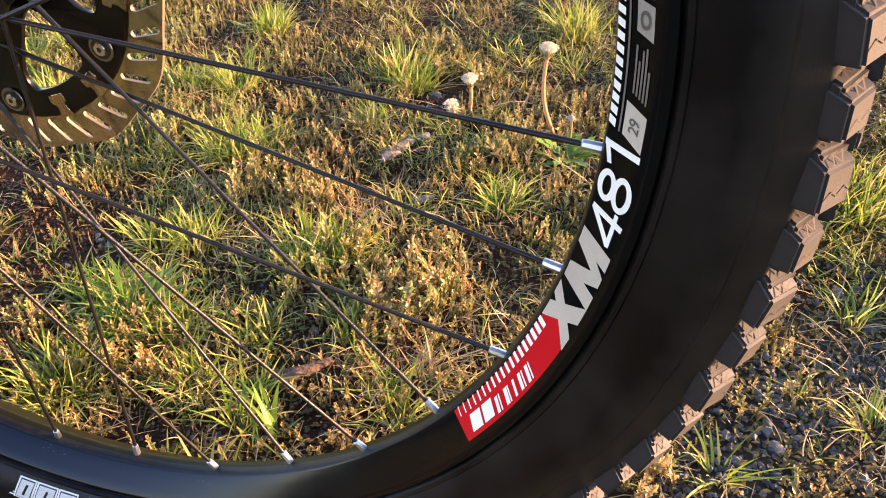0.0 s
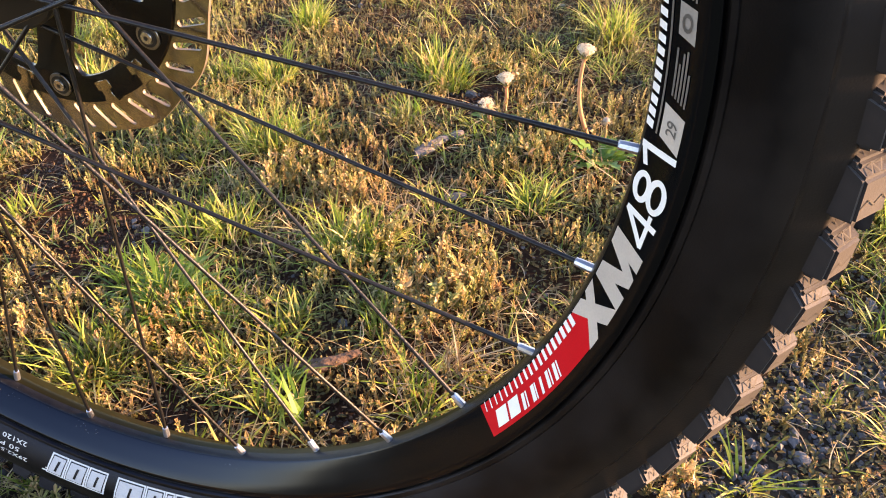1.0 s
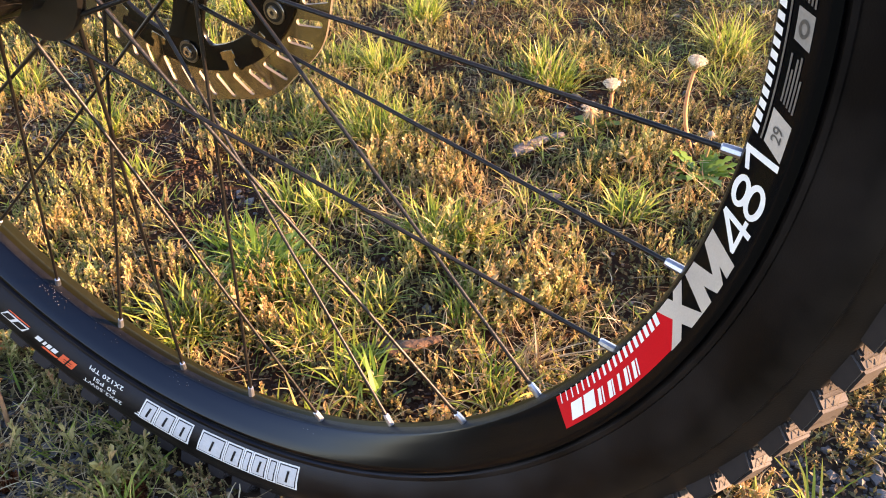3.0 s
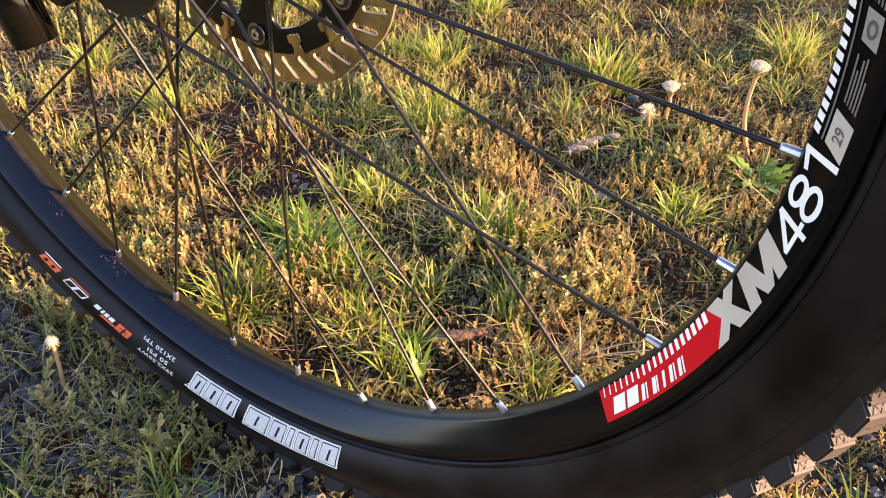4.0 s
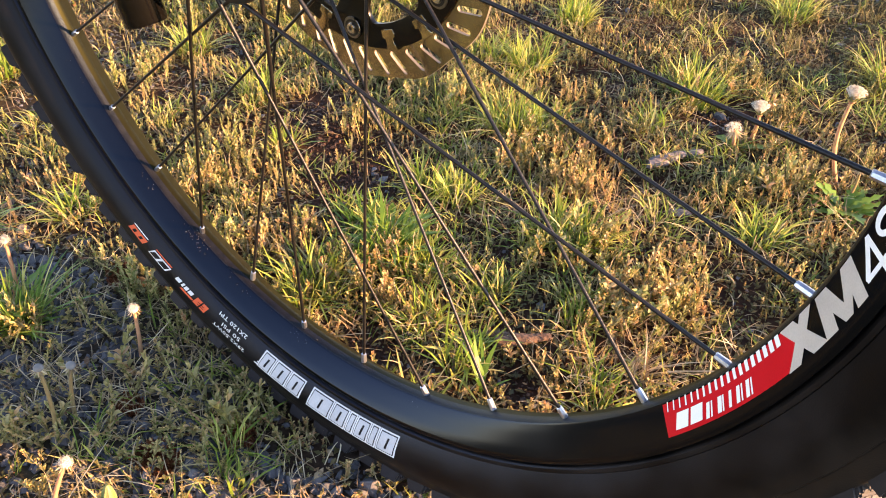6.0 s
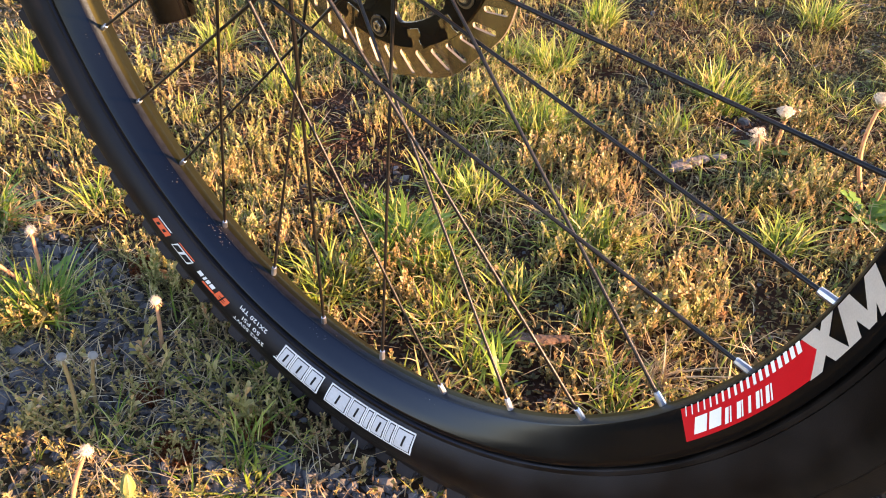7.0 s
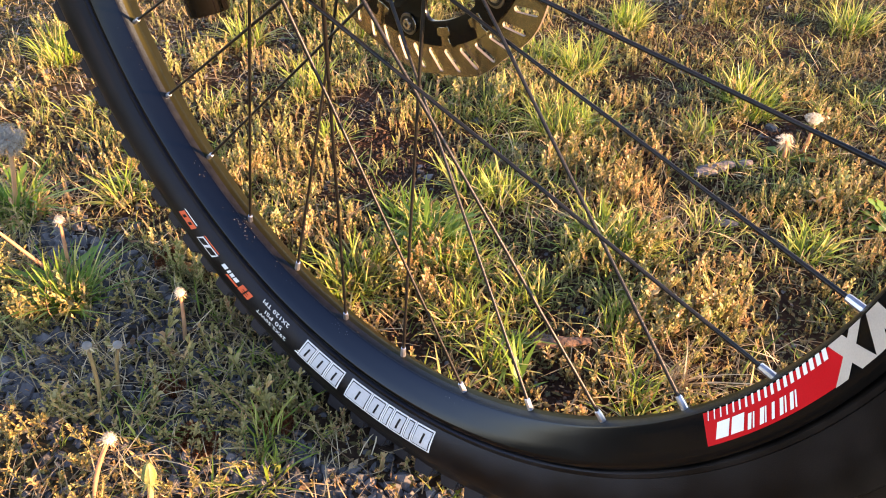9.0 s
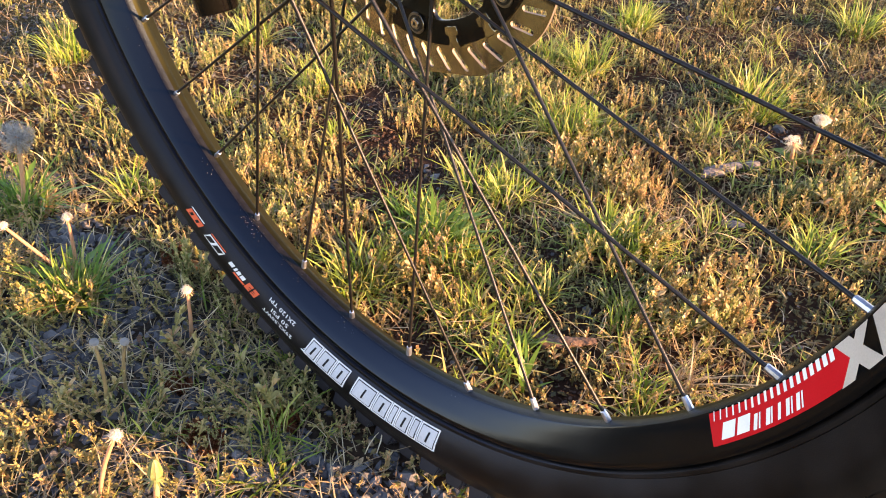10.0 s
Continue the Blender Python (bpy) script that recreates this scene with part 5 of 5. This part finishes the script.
for k, (x, y, count, ln, sp) in enumerate(TUFTS):
    count, ln = int(count * 1.75), ln * 0.88
    g = np.random.default_rng(100 + k)
    count, ln = int(count * g.uniform(0.85, 1.15)), ln * g.uniform(0.85, 1.15)
    a, rad = g.uniform(0, 6.28, count), 0.015 * np.sqrt(g.random(count)) * (count / 80) ** 0.5
    bx, by = rad * np.cos(a), rad * np.sin(a)
    base = np.stack([bx, by, np.full(count, -0.002)], -1)
    v, f = blades(base, a + g.normal(0, 0.9, count), sp * 0.85 * g.uniform(0.0, 1.25, count), g.uniform(-0.25, 0.75, count), ln * g.uniform(0.3, 1.2, count), g.uniform(0.0009, 0.0024, count), g.normal(0, 0.2, count))
    ob = from_tris("grass_tuft", v, f, GRASS)
    ob.location = (x, y, hill(x, y))
    tagged(ob, "dense tuft of bright green grass among low sprigs" if count > 150 else "small loose tuft of green grass blades", "grass tuft", "grass tufts")

# dry tuft of straw-coloured blades beside the rim
g = np.random.default_rng(61)
a = g.normal(0.6, 1.3, 60)
rad = g.uniform(0, 0.018, 60)
v, f = blades(np.stack([rad * np.cos(a * 3), rad * np.sin(a * 3), np.full(60, -0.002)], -1), a, g.uniform(0.3, 1.8, 60), g.uniform(-0.2, 0.6, 60), g.uniform(0.018, 0.045, 60), g.uniform(0.0008, 0.0014, 60))
dry = from_tris("dry_grass_tuft", v, f, STRAW)
dry.location = (0.158, 0.172, hill(0.158, 0.172))
tagged(dry, "spreading tuft of straw-coloured dry grass", "grass tuft", "grass tufts")


def leaf_blade(length, width, lift, droop, teeth, g):
    """A broad leaf from its foot: toothed edge, folded along its rib."""
    n = 9
    v, f = [], []
    for k in range(n + 1):
        s = k / n
        w = width * math.sin(math.pi * min(1.0, s * 0.9 + 0.06)) ** 0.8 * (1 + teeth * (0.5 if k % 2 else -0.5)) * 0.5
        if k == n:
            w = width * 0.03
        z = length * (lift * s - droop * s * s)
        v += [(length * s, w, z + 0.18 * w), (length * s, 0.0, z), (length * s, -w, z + 0.18 * w)]
    for k in range(n):
        b = 3 * k
        f += [(b, b + 3, b + 4), (b, b + 4, b + 1), (b + 1, b + 4, b + 5), (b + 1, b + 5, b + 2)]
    return np.array(v), np.array(f)


def rosette(name, x, y, count, length, width, teeth, label, category):
    """A plant of broad leaves from one root."""
    g = np.random.default_rng(int(abs(x * 1000)) + count)
    plant = thing(name, label, category, (x, y, hill(x, y)))
    for k in range(count):
        v, f = leaf_blade(length * g.uniform(0.7, 1.15), width * g.uniform(0.8, 1.2), g.uniform(0.25, 0.9), g.uniform(0.1, 0.6), teeth, g)
        ob = from_tris("leaf", v, f, BROAD, plant, True)
        ob.rotation_euler = (0, 0, 2 * math.pi * k / count + g.uniform(-0.3, 0.3))
    return plant


rosette("dandelion_plant", 0.2080, 0.520, 20, 0.040, 0.010, 0.8, "rosette of toothed dark green dandelion leaves", "dandelion leaves")
rosette("broadleaf_weed", -0.125, 0.196, 9, 0.040, 0.010, 0.15, "dark green broad-leaved weed in the grass", "weed")
rosette("broadleaf_weed", 0.075, 0.565, 6, 0.034, 0.013, 0.4, "small pale green broad-leaved weed", "weed")
rosette("broadleaf_weed", -0.30, -0.105, 8, 0.045, 0.0075, 0.5, "dandelion leaves in shade on gravel", "weed")
rosette("broadleaf_weed", -0.46, -0.075, 8, 0.045, 0.008, 0.5, "dandelion leaves in shade on gravel", "weed")


def leaf_tuft(x, y, count, length, width, spread_by, seed, label):
    """A tuft of broad fresh blades."""
    g = np.random.default_rng(seed)
    a = g.uniform(0, 6.28, count)
    r = 0.012 * np.sqrt(g.random(count)) * (count / 60) ** 0.5
    base = np.stack([r * np.cos(a), r * np.sin(a), np.full(count, -0.002)], -1)
    v, f = blades(base, a + g.normal(0, 0.7, count), spread_by * g.uniform(0.1, 1.2, count), g.uniform(-0.1, 0.7, count), length * g.uniform(0.4, 1.1, count), width * g.uniform(0.6, 1.2, count), g.normal(0, 0.15, count))
    ob = from_tris("grass_tuft", v, f, BROAD)
    ob.location = (x, y, hill(x, y))
    tagged(ob, label, "grass tuft", "grass tufts")


leaf_tuft(-0.103, 0.168, 90, 0.046, 0.0038, 0.95, 301, "dense dark green tuft of broad fresh blades")
leaf_tuft(-0.150, 0.180, 45, 0.040, 0.0030, 1.0, 302, "dark green tuft of broad fresh blades")
leaf_tuft(0.073, 0.088, 7, 0.052, 0.0048, 0.55, 303, "few upright broad green blades beside the rim")
leaf_tuft(-0.275, -0.108, 80, 0.052, 0.0032, 0.9, 304, "dark green grass tuft in shade on gravel")
leaf_tuft(-0.440, -0.078, 80, 0.055, 0.0032, 0.9, 305, "dark green grass tuft in shade on gravel")


def dandelion(foot, head, kind, bow, label):
    """A dandelion stalk with its spent head, bud or seed clock."""
    g = np.random.default_rng(int(abs(foot[0] * 5000)) + 3)
    fx, fy = foot
    z0 = hill(fx, fy) - 0.003
    plant = thing("dandelion", label, "dandelion", (fx, fy, z0 + 0.003), "dandelions")
    a, b = Vector((0, 0, -0.003)), Vector(head) - Vector((fx, fy, z0 + 0.003))
    pts = []
    for k in range(9):
        s = k / 8
        p = a.lerp(b, s) + Vector((bow, bow * 0.4, 0)) * math.sin(math.pi * s)
        pts.append(p)
    part("stalk", tube(pts, [(0.0026 - 0.0007 * k / 8) * {"bare": 0.68, "spent": 0.74}.get(kind, 1.0) for k in range(9)], 10), DULL_STEM if kind == "bare" else STEM, plant, "brownish bare stalk" if kind == "bare" else "pinkish hollow stalk", 60)
    d = (pts[-1] - pts[-2]).normalized()
    turn = d.to_track_quat("Z", "Y").to_matrix().to_4x4()
    top = Matrix.Translation(b) @ turn
    sets = []
    if kind == "bud":
        prof = ((0.0014, -0.003), (0.0038, 0.000), (0.0044, 0.003), (0.0036, 0.008), (0.0022, 0.0120), (0.0008, 0.0145))
        bm = bmesh.new()
        rings = [[bm.verts.new((r * (1 + 0.2 * (j % 2)) * math.cos(2 * math.pi * j / 18), r * (1 + 0.2 * (j % 2)) * math.sin(2 * math.pi * j / 18), z)) for j in range(18)] for r, z in prof]
        for p, q in zip(rings, rings[1:]):
            for j in range(18):
                bm.faces.new((p[j], p[(j + 1) % 18], q[(j + 1) % 18], q[j]))
        bm.faces.new(rings[0][::-1])
        bm.faces.new(rings[-1])
        bm.transform(top)
        part("bud", bm, BUD, plant, "closed green bud", 50)
    else:
        bm = bmesh.new()
        bmesh.ops.create_uvsphere(bm, u_segments=14, v_segments=8, radius=0.0036)
        bm.transform(top @ Matrix.Diagonal((1, 1, 0.8, 1)))
        part("seed_base", bm, {"bare": SHADE_GREY_FLUFF, "spent": FLUFF}.get(kind, STEM), plant, smooth=180)
    # bracts folded back under the head
    n = 14
    az = np.arange(n) * 2 * math.pi / n
    v, f = blades(np.stack([0.003 * np.cos(az), 0.003 * np.sin(az), np.full(n, 0.001)], -1), az, np.full(n, 0.7), g.uniform(0.1, 0.7, n), np.full(n, 0.0036 if kind == "spent" else 0.010), np.full(n, 0.0010 if kind == "spent" else 0.0024))
    if kind == "fluff":
        v[:, :2] *= 0.75
        v[:, 2] = v[:, 2] * 1.35 - 0.003
    else:
        v[:, 2] = -v[:, 2] * (0.9 if kind != "bud" else 0.7)
        if kind == "bud":
            v[:, :2] *= 0.65
    m = np.array(top)
    if kind == "bare":
        v[:, :2] *= 0.55
        v[:, 2] *= 0.5
    tagged(from_tris("bract_ring", v @ m[:3, :3].T + m[:3, 3], f, BUD if kind == "fluff" or kind == "bud" else STRAW, plant), kind="stuff")
    if kind in ("fluff", "shed", "spent", "clock"):
        cnt, ln, wd = {"fluff": (800, 0.0150, 0.0004), "shed": (80, 0.0085, 0.0004), "spent": (210, 0.0048, 0.00025), "clock": (420, 0.0150, 0.00035)}[kind]
        u = g.normal(size=(cnt, 3))
        u /= np.linalg.norm(u, axis=1)[:, None]
        if kind != "clock":
            u[:, 2] = np.abs(u[:, 2]) * 1.6 + {"fluff": 1.05, "shed": 0.15}.get(kind, -0.3)
            u /= np.linalg.norm(u, axis=1)[:, None]
        ln = ln * g.uniform(0.7, 1.05, cnt)
        s1 = np.cross(u, g.normal(size=(cnt, 3)))
        s1 /= np.linalg.norm(s1, axis=1)[:, None]
        s2 = np.cross(u, s1)
        vv, ff = [], []
        tip = u * ln[:, None]
        root = u * 0.003
        vs = np.stack([root + s1 * wd, root - s1 * wd, tip + s1 * wd * 0.6], 1)
        vv.append(vs.reshape(-1, 3))
        ff.append(np.arange(cnt * 3).reshape(-1, 3))
        # parachutes: small stars of hairs at the tips
        k0 = cnt * 3
        for q in range(7):
            t = 2 * math.pi * q / 7
            hair = s1 * math.cos(t) + s2 * math.sin(t)
            w = s1 * -math.sin(t) + s2 * math.cos(t)
            e = tip + (hair * 0.9 + u * 0.5) * {"fluff": 0.0013, "shed": 0.0028, "spent": 0.0007, "clock": 0.0045}[kind]
            vs = np.stack([tip + w * wd * 0.5, tip - w * wd * 0.5, e], 1)
            vv.append(vs.reshape(-1, 3))
            ff.append(np.arange(cnt * 3).reshape(-1, 3) + k0)
            k0 += cnt * 3
        v, f = np.concatenate(vv), np.concatenate(ff)
        tagged(from_tris("fluff", v @ m[:3, :3].T + m[:3, 3], f, SHADE_GREY_FLUFF if kind == "clock" else FLUFF, plant), kind="stuff")
    return plant


dandelion((0.188, 0.559), (0.173, 0.557, 0.095), "fluff", -0.008, "tall dandelion with half-shed white seed head on a pink stalk")
dandelion((0.076, 0.588), (0.079, 0.589, 0.031), "fluff", 0.002, "short dandelion with closed white seed head in grass")
dandelion((0.069, 0.559), (0.066, 0.558, 0.020), "shed", 0.001, "low spent dandelion with pale fluff")
dandelion((-0.309, -0.092), (-0.305, -0.086, 0.057), "spent", 0.001, "spent dandelion with ragged fluff beside gravel")
dandelion((-0.300, -0.098), (-0.341, -0.128, 0.050), "spent", 0.001, "leaning spent dandelion on a pale stalk")
dandelion((-0.166, -0.064), (-0.161, -0.060, 0.047), "spent", 0.001, "short spent dandelion beside the tyre")
dandelion((-0.141, -0.154), (-0.139, -0.147, 0.066), "bare", 0.003, "bare dandelion stalk in shade")
dandelion((-0.146, -0.135), (-0.143, -0.125, 0.048), "bare", -0.002, "bare dandelion stalk in shade")
dandelion((-0.066, -0.200), (-0.061, -0.176, 0.056), "spent", -0.004, "sunlit spent dandelion on a red stalk")
dandelion((-0.036, -0.176), (-0.035, -0.168, 0.030), "bud", 0.001, "dandelion with a closed green bud")
dandelion((-0.436, -0.084), (-0.423, -0.070, 0.080), "clock", 0.002, "dandelion with a full seed clock in shade grey")


dandelion((0.203, 0.540), (0.206, 0.541, 0.036), "bare", 0.002, "withered brown dandelion stalk beside green leaves")


# ---- sticks and bark ----
def stick(name, a, b, thick, flat, material, label, seed):
    g = np.random.default_rng(seed)
    a, b = Vector(a), Vector(b)
    n = 12
    d = (b - a).normalized()
    side = d.cross(Vector((0, 0, 1))).normalized()
    pts, rad = [], []
    for k in range(n + 1):
        s = k / n
        pts.append(a.lerp(b, s) + side * g.normal(0, thick * 0.10) + Vector((0, 0, g.normal(0, thick * 0.05))))
        rad.append(thick * (0.55 + 0.45 * math.sin(math.pi * min(1, s * 0.8 + 0.2))) * g.uniform(0.92, 1.08))
    bm = tube(pts, rad, 9)
    mid = a.lerp(b, 0.5)
    for v in bm.verts:
        v.co.z = mid.z + (v.co.z - mid.z) * flat
    ob = part(name, bm, material, smooth=35)
    return tagged(ob, label, "twig" if "bark" not in name else "bark")


z = hill(0.02, 0.49)
stick("twig", (0.016, 0.458, z + 0.006), (0.037, 0.500, z + 0.009), 0.0075, 0.75, DRYWOOD, "stubby weathered grey-brown twig lying in moss", 4)
stick("twig", (0.041, 0.504, z + 0.006), (0.050, 0.518, z + 0.008), 0.006, 0.7, DRYWOOD, "short weathered wood chip", 6)
z = hill(0.065, 0.15)
stick("bark_piece", (0.056, 0.130, z + 0.009), (0.088, 0.163, z + 0.012), 0.0060, 0.55, BARK, "curled reddish-brown bark strip on soil", 5)
stick("bark_piece", (0.030, 0.130, z + 0.003), (0.070, 0.158, z + 0.004), 0.0035, 0.6, BARK, "thin dark bark splinter on soil", 9)
z = hill(0.085, 0.405)
stick("bark_piece", (0.075, 0.400, z + 0.004), (0.092, 0.412, z + 0.006), 0.006, 0.5, DRYWOOD, "small pale wood chip in moss", 11)


# ---- single stones and dead leaves ----
def stone(x, y, size, seed, label):
    """A chip of rock, angular, half sunk."""
    g = np.random.default_rng(seed)
    bm = bmesh.new()
    bmesh.ops.create_icosphere(bm, subdivisions=2, radius=size / 2)
    for v in bm.verts:
        n = noise.noise(v.co * (1.6 / size) + Vector((seed, 0, 0)))
        v.co *= 1 + 0.35 * n
        v.co.z *= 0.6
    bmesh.ops.rotate(bm, matrix=Matrix.Rotation(g.uniform(0, 6.28), 3, "Z"), verts=bm.verts)
    for q in range(5):
        d = Vector(g.normal(size=3)).normalized()
        d.z *= 0.5
        for v in bm.verts:
            k = v.co.dot(d) - size * 0.33
            if k > 0:
                v.co -= d * k
    ob = part("stone", bm, GRAVEL, smooth=22)
    ob.location = (x, y, hill(x, y) + size * 0.16)
    tagged(ob, label, "stone", "loose stones")


STONES = ((-0.176, -0.088, 0.011), (0.026, 0.617, 0.016), (-0.006, -0.068, 0.012), (-0.062, -0.104, 0.010), (0.428, 0.182, 0.015), (0.421, 0.197, 0.011), (-0.176, -0.180, 0.012), (-0.115, 0.36, 0.010))
for k, (x, y, d) in enumerate(STONES):
    stone(x, y, d, 3 + k, "blue-grey angular stone chip lying among plants" if k % 2 else "pale grey stone chip half sunk in soil")


def dead_leaf(x, y, length, width, turn, label):
    g = np.random.default_rng(int(abs(x) * 900))
    v, f = leaf_blade(length, width, 0.22, 0.30, 0.2, g)
    v2 = v.copy()
    v2[:, 2] -= 0.0004
    n = len(v)
    ob = from_tris("dead_leaf", np.concatenate([v, v2]), np.concatenate([f, f[:, ::-1] + n]), DEAD, None, True)
    ob.location, ob.rotation_euler = (x, y, hill(x, y) + 0.004), (0.15, -0.1, turn)
    tagged(ob, label, "dead leaf")


DEAD = leafy("dead_leaf", [(0.2, (0.22, 0.10, 0.05)), (0.7, (0.42, 0.21, 0.09)), (1.0, (0.50, 0.30, 0.15))], 90, 0.2, 0.25, 0.6)
dead_leaf(-0.250, -0.020, 0.028, 0.011, 0.4, "curled orange-brown dead leaf beside the tyre")
dead_leaf(-0.405, -0.075, 0.040, 0.014, 2.6, "dark brown dead leaf under a grass tuft")
dead_leaf(-0.05, 0.33, 0.024, 0.009, 1.1, "small brown dead leaf in the turf")
